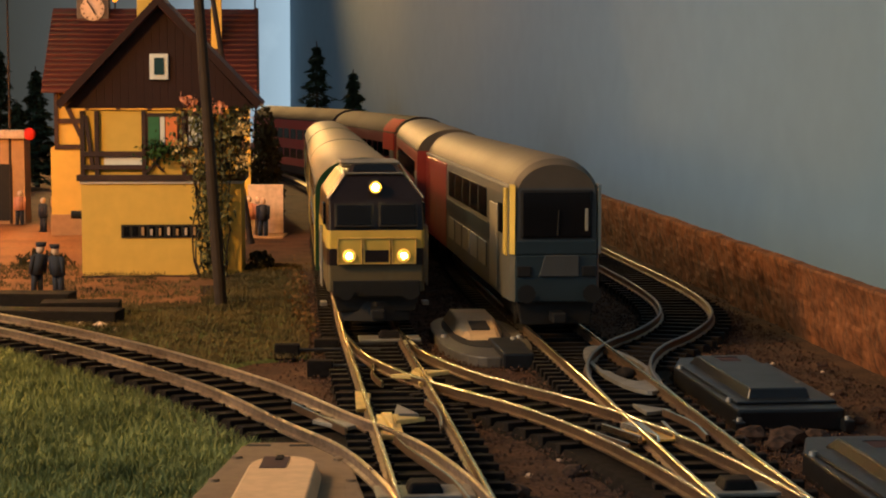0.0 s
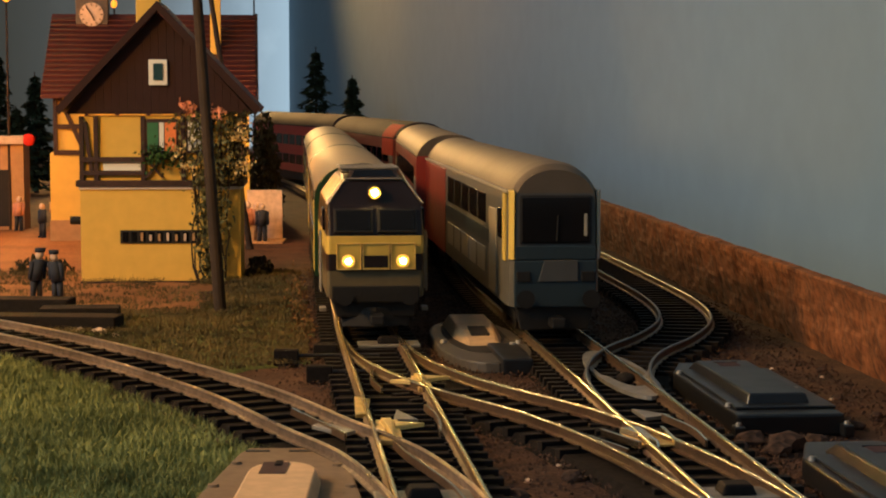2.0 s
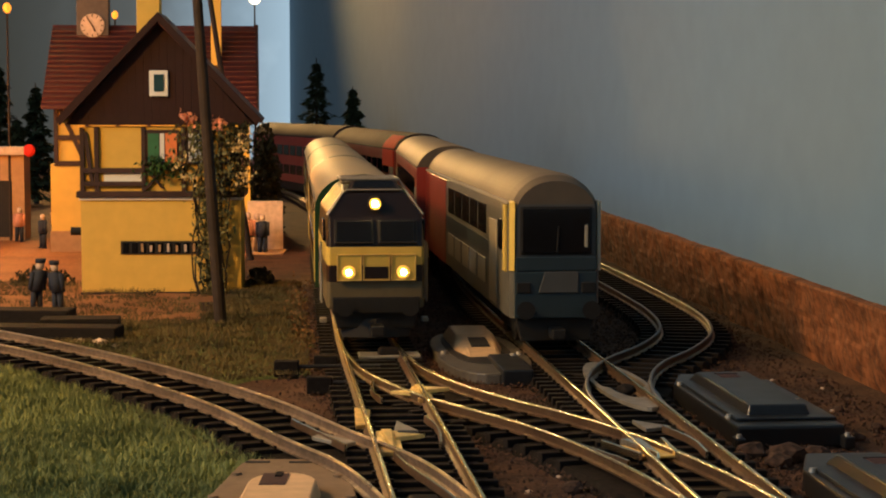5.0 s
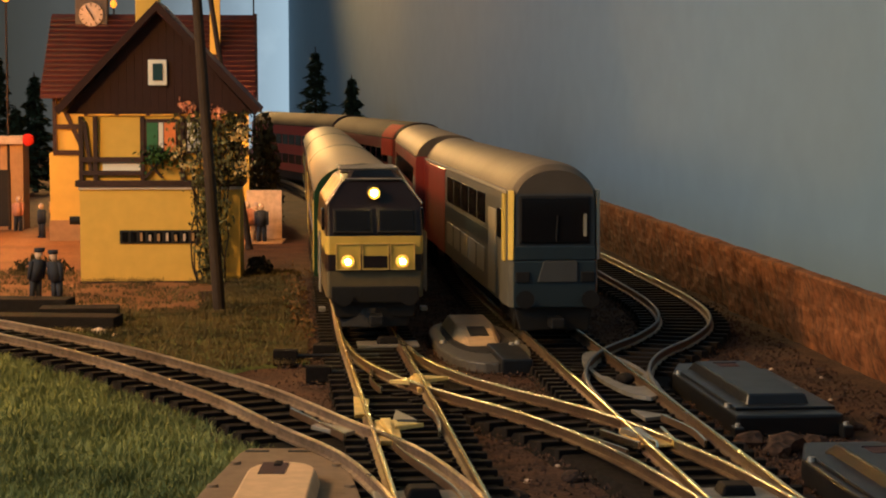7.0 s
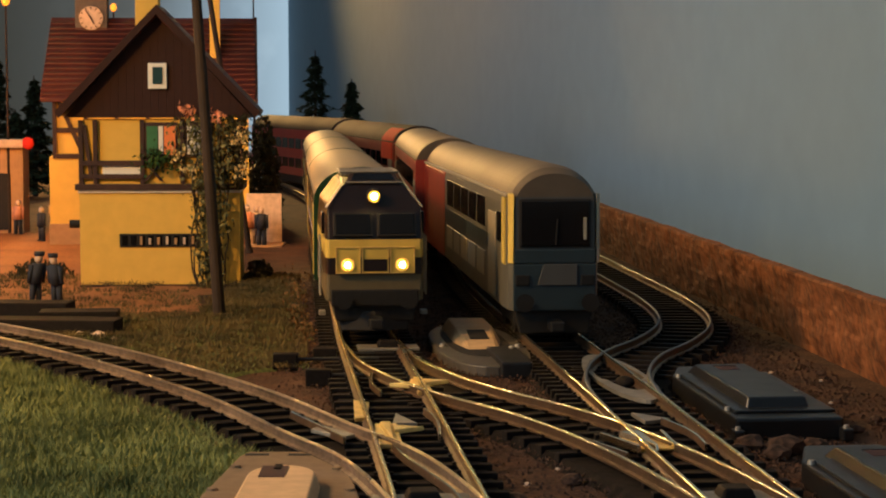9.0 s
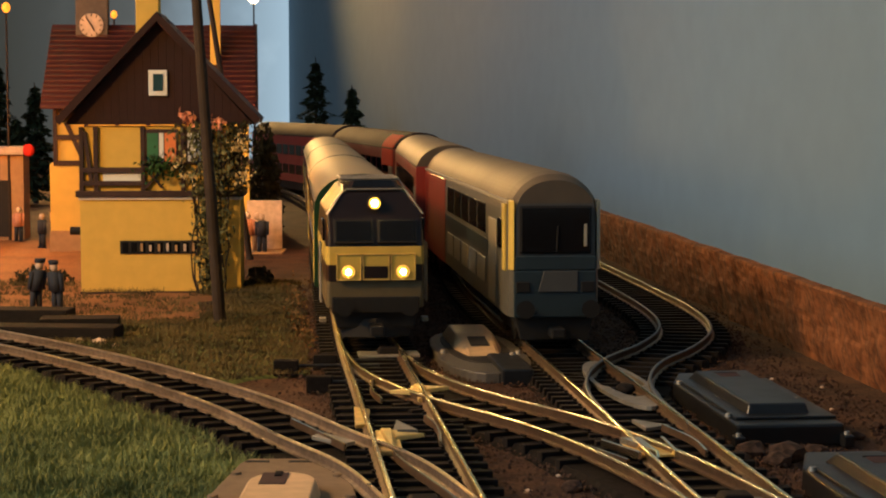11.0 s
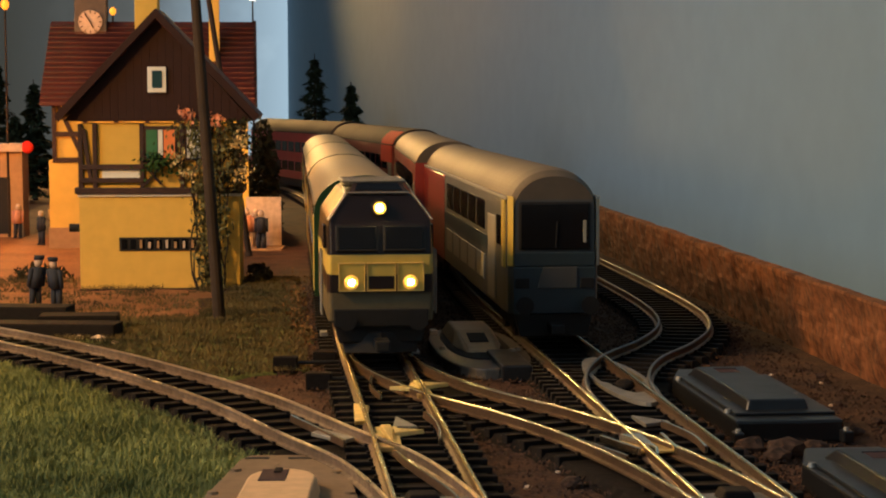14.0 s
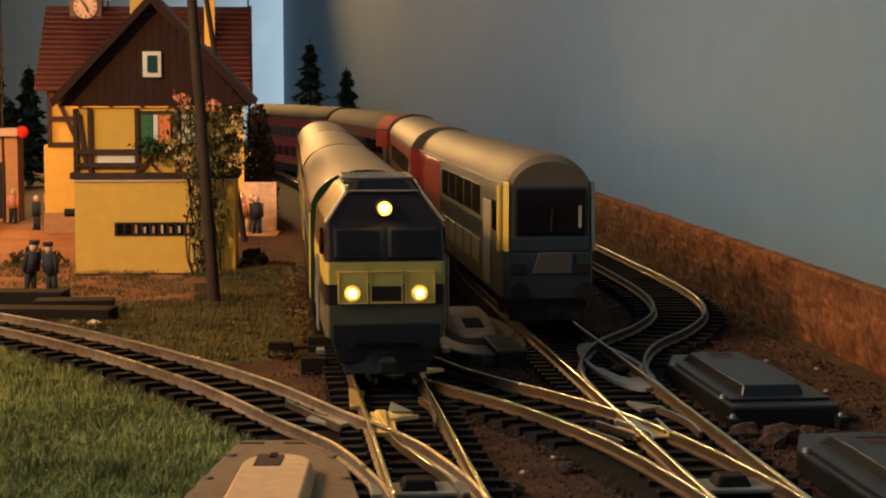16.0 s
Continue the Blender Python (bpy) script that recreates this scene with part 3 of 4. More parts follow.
    hood = hull([(sx * hw * .56, y, low) for sx in (-1, 1) for y in (y0 - 1.2, y1)] + [(sx * hw * .5, y, tall) for sx in (-1, 1) for y in (y0, y1 - 6)]
                + [(sx * hw * .25, y1 + 5 if flip > 0 else y0 - 6, low + 0.4) for sx in (-1, 1)], 0.6, 3)
    ho = part("hood", hood, mats[0], h)
    ry = l * .2 if flip > 0 else y0 + 6
    part("recess", box(-2.6, 2.6, ry - 3, ry + 3, tall - 0.4, tall + 0.08, 0.05), REDHOLE, ho, "dark red square recess")
    part("recess_rim", box(-3.0, 3.0, ry + 3, ry + 3.5, tall - 0.2, tall + 0.25, 0.1), mats[0], ho)
    for sx, sy in ((-.46, -.36), (.42, -.1), (-.46, .26)):
        part("screw", tube((sx * w, sy * l, low), (sx * w, sy * l, low + 0.9), 1.0, 0.8, 12), PLATE, h, "bright screw head")
    for sx in (-1, 1):
        part("tab_screw", tube((sx * w * .5, -l * .5 - 1.6, 3.1), (sx * w * .5, -l * .5 - 1.6, 3.9), 0.8, 0.6, 10), PLATE, h, "bright screw head")
        part("tab", box(sx * w * .5 - 1.2, sx * w * .5 + 1.2, -l * .5 - 3.5, -l * .5 + 0.5, 0.5, 3.2, 0.4), mats[1], h)
    return h


housing(74.7, 460, 5.6, "long dark grey turnout motor beside the outer line")
housing(87.5, 345, 5.6, "dark grey turnout motor beside the outer line", 27, 84)


def dish_motor():
    """A turnout motor in a rounded dish: dark channel, tan hood with a notch, a grey box at its side."""
    h = thing("turnout_motor", 9.3, 574, 0, "tan-hooded turnout motor in a grey rounded dish between two lines", "turnout motor", "turnout motors", 6)

    def oval(a, b, y, z0, z1, k=2.6):
        pts = []
        for i in range(36):
            c, s = math.cos(i * math.pi / 18), math.sin(i * math.pi / 18)
            pts.append((a * math.copysign(abs(c) ** (2 / k), c), y + b * math.copysign(abs(s) ** (2 / k), s)))
        return [(x, yy, z) for x, yy in pts for z in (z0, z1)]
    part("base", hull(oval(13.5, 47, -13, 0.2, 3.4), 0.5), DISH, h, "grey rounded dish")
    part("channel", hull(oval(9.4, 36, -5, 3.3, 3.65), 0.1), HOLE, h, "dark channel round the hood")
    hood = part("hood", hull([(s * 7.4, y, 3.5) for s in (-1, 1) for y in (-12, 24)] + [(s * 4.8, -28, 3.5) for s in (-1, 1)]
                             + [(s * 5.6, y, 7.6) for s in (-1, 1) for y in (-2, 18)] + [(s * 4.0, -22, 4.8) for s in (-1, 1)], 0.6, 3), DISHHOOD, h, "tan hood")
    part("notch", hull([(s * 2.8, y, z) for s in (-1, 1) for y, z in ((-18, 4.7), (-7, 6.2), (-18, 5.8), (-7, 7.0))], 0.2), HOLE, hood, "dark notch")
    part("side_box", box(0.5, 9.0, -64, -30, 0.2, 4.9, 0.6), GREYBOX, h, "grey box at the side of the dish")
    for x, y in ((-11.0, -18), (11.0, -22), (7.5, -34)):
        part("screw", tube((x, y, 3.3), (x, y, 5.5 if x == 7.5 else 4.4), 1.2, 0.9, 12), PLATE, h, "bright screw head")


dish_motor()


def forecourt_test(x, y):
    return noise.noise((x * 0.07, y * 0.07, 4)) > -0.1 and radius_b(x, y) > 709 and not (-150 < x < -82 and y > 762)


grass("forecourt_grass", "sparse dry grass tufts before the signal box", forecourt_test, (-190, -60, 640, 800), 8000, 1.6, BLADE2, 3)


def tin_ring(x, y, rz, label):
    """The bare metal loop plate between the rails of the siding turnout."""
    t = thing("turnout_plate", x, y, 0, label, "turnout plate", "turnout plates", rz)
    bm = bmesh.new()
    n, rings = 40, []
    for i in range(n):
        a = 2 * math.pi * i / n
        c, s = math.cos(a), math.sin(a)
        wide = 2.6 if s < -0.3 else 1.3
        rings.append([bm.verts.new(((7.2 - k) * c, (40 - 6 * k) * s, z)) for k, z in ((0, 3.6), (0, 4.6), (wide, 4.6), (wide, 3.6))])
    for a, b in zip(rings, rings[1:] + rings[:1]):
        for k in range(4):
            bm.faces.new((a[k], a[(k + 1) % 4], b[(k + 1) % 4], b[k]))
    part("loop", bm, PLATE, t)
    part("dome", ball(0, -8, 4.0, 2.6, 1, 1.6, 0.6), SLEEPER, t, "dark rounded cap", True)


tin_ring(46.6, 489, 5.6, "dull tin loop plate between the siding rails")


def tie_bar(x, y, rz):
    t = thing("tie_bar", x, y, 0, "pale tin tie bar with a dark cap", "tie bar", "tie bars", rz)
    part("bar", box(-9, 9, -5, 5, 3.5, 4.4, 0.3), PLATE, t)
    part("cap", hull([(sx * 3.4, sy * 3.4, 4.3) for sx in (-1, 1) for sy in (-1, 1)] + [(sx * 2.6, sy * 2.6, 6.3) for sx in (-1, 1) for sy in (-1, 1)], 0.5), SLEEPER, t, "dark cap")


tie_bar(-3.5, 338, 5.6)
tie_bar(54.0, 341, 5.6)
tie_bar(-16, 548, 5.6)


def pebble(x, y, r, seed):
    rng = np.random.default_rng(seed)
    bm = bmesh.new()
    bmesh.ops.create_icosphere(bm, subdivisions=2, radius=r)
    for v in bm.verts:
        v.co *= 1 + 0.25 * noise.noise(v.co * 0.5 + Vector((seed, 0, 0)))
        v.co.z = v.co.z * 0.6 + r * 0.45
    solo("stone", bm, GRAVEL, "dark brown stone lying beside the turnout motors", "stone", "loose stones", x, y, 0)


for k, (x, y, r) in enumerate(((68, 409, 3.4), (75, 404, 4.2), (82, 408, 3.0), (64, 402, 2.6), (72, 398, 3.0), (26, 372, 2.2), (14, 352, 2.6), (100, 470, 1.6), (106, 520, 1.4), (96, 430, 1.8), (104, 445, 1.5))):
    pebble(x, y, r, k)


def crumb(x, y, z, r, label):
    bm = bmesh.new()
    bmesh.ops.create_icosphere(bm, subdivisions=1, radius=r)
    for v in bm.verts:
        v.co *= 1 + 0.35 * noise.noise(v.co * 1.3 + Vector((x, y, 0)))
        v.co.z *= 0.6
    solo("crumb", bm, PALECLOTH, label, "crumb", "pale crumbs", x, y, z + r * 0.4)


for x, y, r in ((-117, 601, 2.2), (-110, 596, 2.6), (-104, 590.5, 1.6)):
    crumb(x, y, 0.3, r, "pale pebble beside the stacked timbers")
for x, y, r in ((92, 520, 0.7), (90, 494, 0.9), (103, 505, 0.6), (17, 368, 0.9), (70, 566, 0.6), (98, 468, 0.7), (24, 384, 0.6)):
    crumb(x, y, 0.5, r, "tiny pale crumb lying on the brown ground")


def check_plate(pts, label, material):
    bm = hull([(x, y, z) for x, y in pts for z in (3.6, 4.5)], 0.12)
    solo("check_plate", bm, material, label, "turnout plate", "turnout plates")


check_plate([(-10.8, 431), (-5.6, 418), (-11.2, 417.5)], "small triangular tin plate beside the brass frog", PLATE)
check_plate([(-21.5, 450), (-17.5, 446), (-17.5, 425), (-20, 424)], "narrow brass plate beside the running rail", FROG)
check_plate([(44, 432), (52, 424), (46, 420)], "small triangular tin plate on the outer line", PLATE)
check_plate([(-27, 415), (-19, 404), (-21, 401), (-29, 410)], "tin plate inside the branching curve", PLATE)


# ---- signal box ----
def house():
    X, Y, W = -115.3, 765, 65.0
    h = thing("signal_box_house", X, Y, 0, "yellow plastered model signal box with a brown timbered upper storey", "house", rz=3)
    w = W / 2
    part("plinth", box(-w - 0.4, w + 0.4, -0.4, 28, -0.5, 0.7), TIMBER, h, "dark plinth")
    part("lower_wall", box(-w, w, 0, 27.6, 0.7, 38.3, 0.2), CREAMWALL, h)
    part("ledge", box(-w - 0.5, w + 0.5, -0.8, 28, 38.3, 39.5, 0.15), WHITE, h, "pale ledge under the timbered storey")
    s = part("slot_window", box(-16.5, 16.0, -0.5, 0.6, 16.2, 21.6), HOLE, h, "low dark window slot")
    for i in range(9):
        part("pane", box(-15.5 + i * 3.5, -13.2 + i * 3.5, -0.75, -0.45, 16.9, 20.9), PANE, s)
        if i > 1:
            part("curtain", box(-15.2 + i * 3.5, -14.2 + i * 3.5, -0.95, -0.7, 17.2, 19.8 + (i % 3) * 0.4), PALECLOTH if i % 2 else SHOP, s)
    part("floor_beam", box(-w - 1.6, w + 1.6, -1.8, 29, 39.5, 42, 0.25), TIMBER, h)
    part("upper_wall", box(-w + 1, w - 1, 0.4, 26.5, 42, 68), CREAMWALL, h)
    for x in (-w, -w + 5.8, -w + 24.8, -w + 41, w - 9, w - 1.6):
        part("post", box(x, x + 1.8, -1.2, 0.6, 42, 68, 0.15), TIMBER, h)
    for z, tall in ((44.1, 1.9), (49.4, 2.1)):
        part("beam", box(-w, -w + 26, -1.5, 0.6, z, z + tall, 0.12), TIMBER, h)
    part("balcony_panel", box(-w + 9.5, -w + 25, -0.4, 0.5, 46.0, 49.4), WHITE, h, "pale panel between the balcony rails")
    for x0, x1 in ((-w + 26, -w + 33), (-w + 33, -w + 26)):
        part("brace", hull([(x0, -1.3, 43), (x0 + 1.3, -1.3, 43), (x1, -1.3, 51), (x1 + 1.3, -1.3, 51), (x0, 0.5, 43), (x0 + 1.3, 0.5, 43), (x1, 0.5, 51), (x1 + 1.3, 0.5, 51)]), TIMBER, h)
    part("brace", hull([(-w + 1.5, -1.1, 66), (-w + 3, -1.1, 66), (-w + 4.2, -1.1, 44), (-w + 5.7, -1.1, 44), (-w + 1.5, 0.5, 66), (-w + 3, 0.5, 66), (-w + 4.2, 0.5, 44), (-w + 5.7, 0.5, 44)]), TIMBER, h)
    win = part("window", box(-w + 26.6, -w + 40, -0.8, 0.5, 53, 67), TIMBER, h)
    part("curtain", box(-w + 27.6, -w + 32, -1.1, -0.7, 54, 65.5), STRIPE_G, win, "green curtain")
    part("curtain", box(-w + 32.4, -w + 34.2, -1.15, -0.7, 54, 65.5), WHITE, win, "white mullion")
    part("curtain", box(-w + 34.6, -w + 39.2, -1.1, -0.7, 54, 65.5), STRIPE_O, win, "orange curtain")
    win = part("window", box(-w + 43, -w + 54, -0.8, 0.5, 53, 67), TIMBER, h)
    part("curtain", box(-w + 44, -w + 53, -1.1, -0.7, 54, 65.5), WHITE, win)
    # gable roof, ridge running back
    ev, ap = 40.0, 114.5
    part("gable", prism([(-38, 69), (38, 69), (0, 111)], -1.5, 26), GABLE, h, "brown boarded gable")
    for i in range(22):
        x = -35 + i * 3.2
        top = 69 + (111 - 69) * (1 - abs(x + 1.5) / 38) - 1.5
        if top > 71:
            part("gable_board", box(x, x + 3.12, -1.75, -1.4, 69.2, top, 0.05), GABLE, h)
    for s in (-1, 1):
        part("roof", hull([(s * ev, -6, 69.5), (s * (ev + 1.2), -6, 71.6), (0, -6, 110), (0, -6, 114.5), (s * ev, 30, 69.5), (s * (ev + 1.2), 30, 71.6), (0, 30, 110), (0, 30, 114.5)], 0.3), TILE, h)
        part("barge_board", hull([(s * (ev - .5), -6.8, 68.8), (s * (ev + 1.3), -6.8, 71.4), (0, -6.8, 110.6), (0, -6.8, 114.2), (s * (ev - .5), -5.9, 68.8), (s * (ev + 1.3), -5.9, 71.4), (0, -5.9, 110.6), (0, -5.9, 114.2)]), GABLE, h)
        for k in range(1, 12):
            t = k / 12
            x, z = s * ev * t, 114.5 - (114.5 - 71.3) * t
            part("roof_batten", tube((x, -6.2, z), (x, 30, z), 0.3, None, 6), TILE, h)
    gw = part("window", box(-3.9, 3.6, -3.2, -1.6, 80.6, 91, 0.3), WHITE, h, "small white gable window")
    part("pane", box(-2.0, 1.9, -3.6, -3.0, 82.6, 89.4), BLUEPANE, gw)
    part("chimney", box(-11, -1.5, 18, 28, 92, 125, 0.4), CREAMWALL, h)
    part("drain_spout", tube((-w - 4.5, 3, 25.5), (-w, 3, 25.5), 1.7, None, 10), UNDER, h)
    part("flower_box", box(-w + 25.5, -w + 41, -3.2, -0.9, 50.6, 53.2, 0.2), TIMBER, h)
    return h


house()


def leaves(n, pick, size, seed):
    rng = np.random.default_rng(seed)
    bm = bmesh.new()
    for _ in range(n):
        c = Vector(pick(rng))
        s = size * rng.uniform(0.5, 1.3)
        q = Euler(rng.uniform(0, 6.28, 3)).to_matrix()
        vs = [bm.verts.new(c + q @ Vector(v)) for v in ((-s, 0, 0), (-0.2 * s, -.6 * s, .15 * s), (s, 0, 0), (-.2 * s, .6 * s, .15 * s))]
        bm.faces.new(vs)
    return bm


def vine():
    v = thing("climbing_vine", -94.5, 763, 0, "straggly olive climbing vine on the yellow wall", "vine")

    def pick(rng):
        z = rng.beta(1.1, 1.0) * 70
        wide = 4 + 7 * min(1, max(0, (z - 8) / 45)) + (3 if z > 45 else 0)
        return (rng.normal(0, wide * 0.5), rng.uniform(-5, -1.2), z)
    part("foliage", leaves(1700, pick, 1.15, 3), LEAF, v)
    part("foliage", leaves(420, lambda r: (11.5 + r.normal(0, 2.2), r.uniform(-4, 4), 40 + 30 * r.beta(1.3, 1.1)), 1.3, 9), BUSH, v, "dark leaves at the corner")
    bm = bmesh.new()
    rng = np.random.default_rng(8)
    for _ in range(9):
        p = Vector((rng.normal(0, 3), -1.5, 0))
        for k in range(10):
            q = p + Vector((rng.normal(0, 1.5), rng.uniform(-0.3, 0.3), 6.5))
            tube(p, q, 0.4, 0.35, 5, bm)
            p = q
    part("stem", bm, BARK, v)
    for cx, cz, kind in ((-9, 71, FLOWER), (3.5, 69, FLOWER), (10.5, 60, PALEBLOOM), (14, 62, PALEBLOOM), (-13, 54, PALEBLOOM), (-9, 47, PALEBLOOM), (13, 48, PALEBLOOM)):
        part("blossom", leaves(50, lambda r: (cx + r.normal(0, 2.0), r.uniform(-5, -2), cz + r.normal(0, 1.6)), 1.2 if kind is FLOWER else 0.9, int(cx + 40)), kind, v, "blossom cluster")
    b = thing("window_box_plant", -122, 763, 50, "dark green plant in the window box", "plant")
    part("foliage", leaves(260, lambda r: (7 + r.normal(0, 4), r.uniform(-4, -1), 2 + r.normal(0, 2.6)), 1.0, 5), LEAFGREEN, b)


vine()


def mast(x, y, lean_x, top, r, label, z0=0):
    m = thing("telegraph_mast", x, y, z0, label, "mast", "masts")
    part("pole", tube((0, 0, 0), (lean_x, 0, top), r, r * 0.72, 12), BARK, m)
    part("foot", tube((0, 0, 0), (0, 0, 2.0), r * 1.25, r * 1.1, 12), BARK, m)
    return m


mast(-77.8, 652, -9.5, 150, 2.2, "leaning dark wooden mast standing in the grass")


# ---- station building behind ----
def station():
    Y = 990
    k = Y / 3320
    X0, X1 = (88 - 784) * k, (452 - 784) * k
    turn = math.radians(6)
    s = thing("station_building", X1 - X1 * math.cos(turn), Y - X1 * math.sin(turn), 0, "red-roofed half-timbered station building with a clock tower", "house", rz=6)
    part("lower_wall", box(X0 + 2, X1 - 3, 0, 60, 0, 46), CREAMWALL, s)
    part("upper_wall", box(X0 + 5, X1 - 3, 0.5, 60, 46, 75), CREAMWALL, s)
    part("plinth", box(X0 + 1.5, X1 - 2.5, -0.8, 61, 0, 11), SHOP, s, "tan plinth")
    for z in (45, 58.5):
        part("beam", box(X0 + 4, X1 - 3, -0.6, 0.4, z, z + 2.6), TIMBER, s)
    for i in range(7):
        x = X0 + 4 + i * 16
        part("post", box(x, x + 2, -0.7, 0.5, 46, 75), TIMBER, s)
    part("brace", hull([(X0 + 6, -.5, 75), (X0 + 8.5, -.5, 75), (X0 + 18, -.5, 48), (X0 + 20.5, -.5, 48), (X0 + 6, .5, 75), (X0 + 8.5, .5, 75), (X0 + 18, .5, 48), (X0 + 20.5, .5, 48)]), TIMBER, s)
    zr, ze = 119.5, 76.5
    xa, xb = X0 - 1.6, X1 + 0.5
    part("roof", hull([(xa, -8, ze), (xb, -8, ze), (xa, -8, ze - 2), (xb, -8, ze - 2), (xa + 3, 30, zr), (xb, 30, zr), (xa, 68, ze), (xb, 68, ze)], 0.4), TILE, s)
    for i in range(1, 16):
        t = i / 16
        y, z = -8 + 38 * t, ze + (zr - ze) * t
        part("roof_batten", hull([(xa + 3 * t, y - 1.6, z - 1.2), (xb, y - 1.6, z - 1.2), (xa + 3 * t, y - 1.6, z - 0.6), (xb, y - 1.6, z - 0.6), (xa + 3 * t, y + 1.5, z + 1.2), (xb, y + 1.5, z + 1.2)]), TILE, s)
    part("gable_edge", hull([(xb, -9, ze - 3), (xb + 1.5, -9, ze - 3), (xb, 30, zr + .5), (xb + 1.5, 30, zr + .5), (xb, 69, ze - 3), (xb + 1.5, 69, ze - 3)]), TIMBER, s)
    cx = (164 - 784) * k
    tw = part("clock_tower", box(cx - 8.4, cx + 8.4, 24, 40, 100, 146, 0.4), TOWER, s, "grey-brown clock tower")
    dial = part("clock_face", tube((cx, 23.9, 118.9), (cx, 23.2, 118.9), 6.3, None, 24), PALECLOTH, tw, "cream clock dial")
    for a, ln in ((2.7, 3.6), (-0.6, 5.0)):
        part("clock_pointer", box(-0.35, 0.35, -0.25, 0.25, 0, ln, 0, None, Matrix.Translation((cx, 22.9, 118.9)) @ Matrix.Rotation(a, 4, "Y")), TIMBER, dial)
    for i in range(12):
        a = i * math.pi / 6
        part("hour_mark", box(-0.25, 0.25, -0.2, 0.2, 4.7, 5.9, 0, None, Matrix.Translation((cx, 23.1, 118.9)) @ Matrix.Rotation(a, 4, "Y")), TIMBER, dial)
    cx = (388 - 784) * k
    part("chimney", box(cx - 4, cx + 1.5, 10, 18, 96, 150, 0.3), CREAMWALL, s)
    part("chimney", box((262 - 784) * k - 5, (262 - 784) * k + 5, 24, 34, 112, 150, 0.3), CREAMWALL, s)
    return s


station()
mast(-96, 930, -25, 170, 1.6, "tall dark mast behind the signal box")


def kiosk():
    Y = 1060
    k = Y / 3320
    s = thing("kiosk", -272, Y, 0, "tan kiosk with a flat pale roof edge and red end", "kiosk")
    part("wall", box(-30, 35, 0, 16, 0, 48.5), SHOP, s)
    part("roof", box(-32, 36, -4, 18, 48.5, 53.0, 0.4), PALECLOTH, s)
    part("roof_end", ball(38.5, -2, 51.0, 3.3, 1.1, 0.8, 1.1), BRIGHTRED, s, "red roof end")
    part("opening", box(20, 28, -0.5, 1, 2, 34), HOLE, s)


kiosk()


def street_lamp(px, pz, y, r, m, label, base=0):
    s = thing("street_lamp", px, y, base, label, "street lamp", "street lamps")
    part("pole", tube((0, 0, 0), (0, 0, pz - base - r), 0.9, 0.5, 10), BARK, s)
    part("globe", ball(0, 0, pz - base, r, 1, 1, 1.25, seg=16), m, s, "glowing lamp globe", True)


# hidden lamp and light, added to brighten the platform figures
street_lamp(-106, 60, 942, 2.0, ORANGEGLOW, "hidden lamp added behind the signal box to light the platform")
lamp("added_orange_light", "POINT", (-0.1005, 0.936, 0.060), (0, 0, 0), 0.14, (1.0, 0.45, 0.12), 0.004)
street_lamp(-118, 144, 1180, 3.8, LAMPGLOW, "lit street lamp with a bright warm globe")
street_lamp(-245, 131, 1060, 2.4, ORANGEGLOW, "lit street lamp with an orange globe")
street_lamp(-188, 128, 1080, 1.9, ORANGEGLOW, "small lit orange street lamp")
# two orange lights added out of view to brighten the forecourt
lamp("added_orange_light", "POINT", (-0.27, 0.95, 0.085), (0, 0, 0), 0.52, (1.0, 0.40, 0.08), 0.004)
lamp("added_orange_light", "POINT", (-0.235, 0.84, 0.10), (0, 0, 0), 0.34, (1.0, 0.40, 0.08), 0.004)


def conifer(x, y, tall, wide, label, seed):
    t = thing("conifer", x, y, 0, label, "tree", "conifers")
    part("trunk", tube((0, 0, 0), (0, 0, tall * 0.95), 2.2, 0.4, 8), BARK, t)
    rng = np.random.default_rng(seed)
    bm = bmesh.new()
    for _ in range(2600):
        u = rng.uniform(0.06, 1) ** 0.8
        z = tall * (1 - u * 0.88)
        tier = 0.72 + 0.28 * math.cos(z * 0.55)
        rad = wide * u * tier * rng.uniform(0.35, 1.1)
        a = rng.uniform(0, 6.28)
        c = Vector((rad * math.cos(a), rad * math.sin(a), z - rad * 0.2))
        s = rng.uniform(1.6, 3.4)
        d = Vector((math.cos(a), math.sin(a), -0.25 + rng.normal(0, 0.2))) * s
        e = Vector((-math.sin(a), math.cos(a), rng.normal(0, 0.5))) * s * 0.6
        bm.faces.new([bm.verts.new(c - d * 0.4 - e), bm.verts.new(c - d * 0.4 + e), bm.verts.new(c + d * 1.3)])
    part("crown", bm, FIR, t)


for px, top, y, wide, seed in ((560, 93, 1700, 31, 1), (624, 145, 1700, 25, 2), (0, 100, 1500, 24, 3), (64, 138, 1450, 24, 4), (30, 200, 1400, 26, 6)):
    conifer((px - 784) * y / 3320, y, 78 + (184 - top) * y / 3320, wide, "dark green model fir tree before the backdrop", seed)


def bush(x, y, w, d, h, m, label, seed, size=1.6, n=700, z=0):
    b = thing("bush", x, y, z, label, "bush", "bushes")

    def pick(r):
        v = Vector(r.normal(0, 1, 3)).normalized() * r.uniform(0.6, 1.05)
        return (v.x * w, v.y * d, abs(v.z) * h)
    part("foliage", leaves(n, pick, size, seed), m, b)


bush(-107, 1120, 11, 10, 66, BUSH, "dark round bush beside the station", 11, 2.2, 1400)
bush(-77, 785, 6, 10, 9, BUSH, "low dark bush at the corner of the signal box", 12, 1.2, 400)
bush(-215, 1250, 30, 12, 60, BUSH, "dark shrubs behind the kiosk", 13, 2.4, 1500)
weeds = thing("trackside_weed", 0, 0, 0, "weeds growing along the track, orange lamp light in their colour", "weeds")
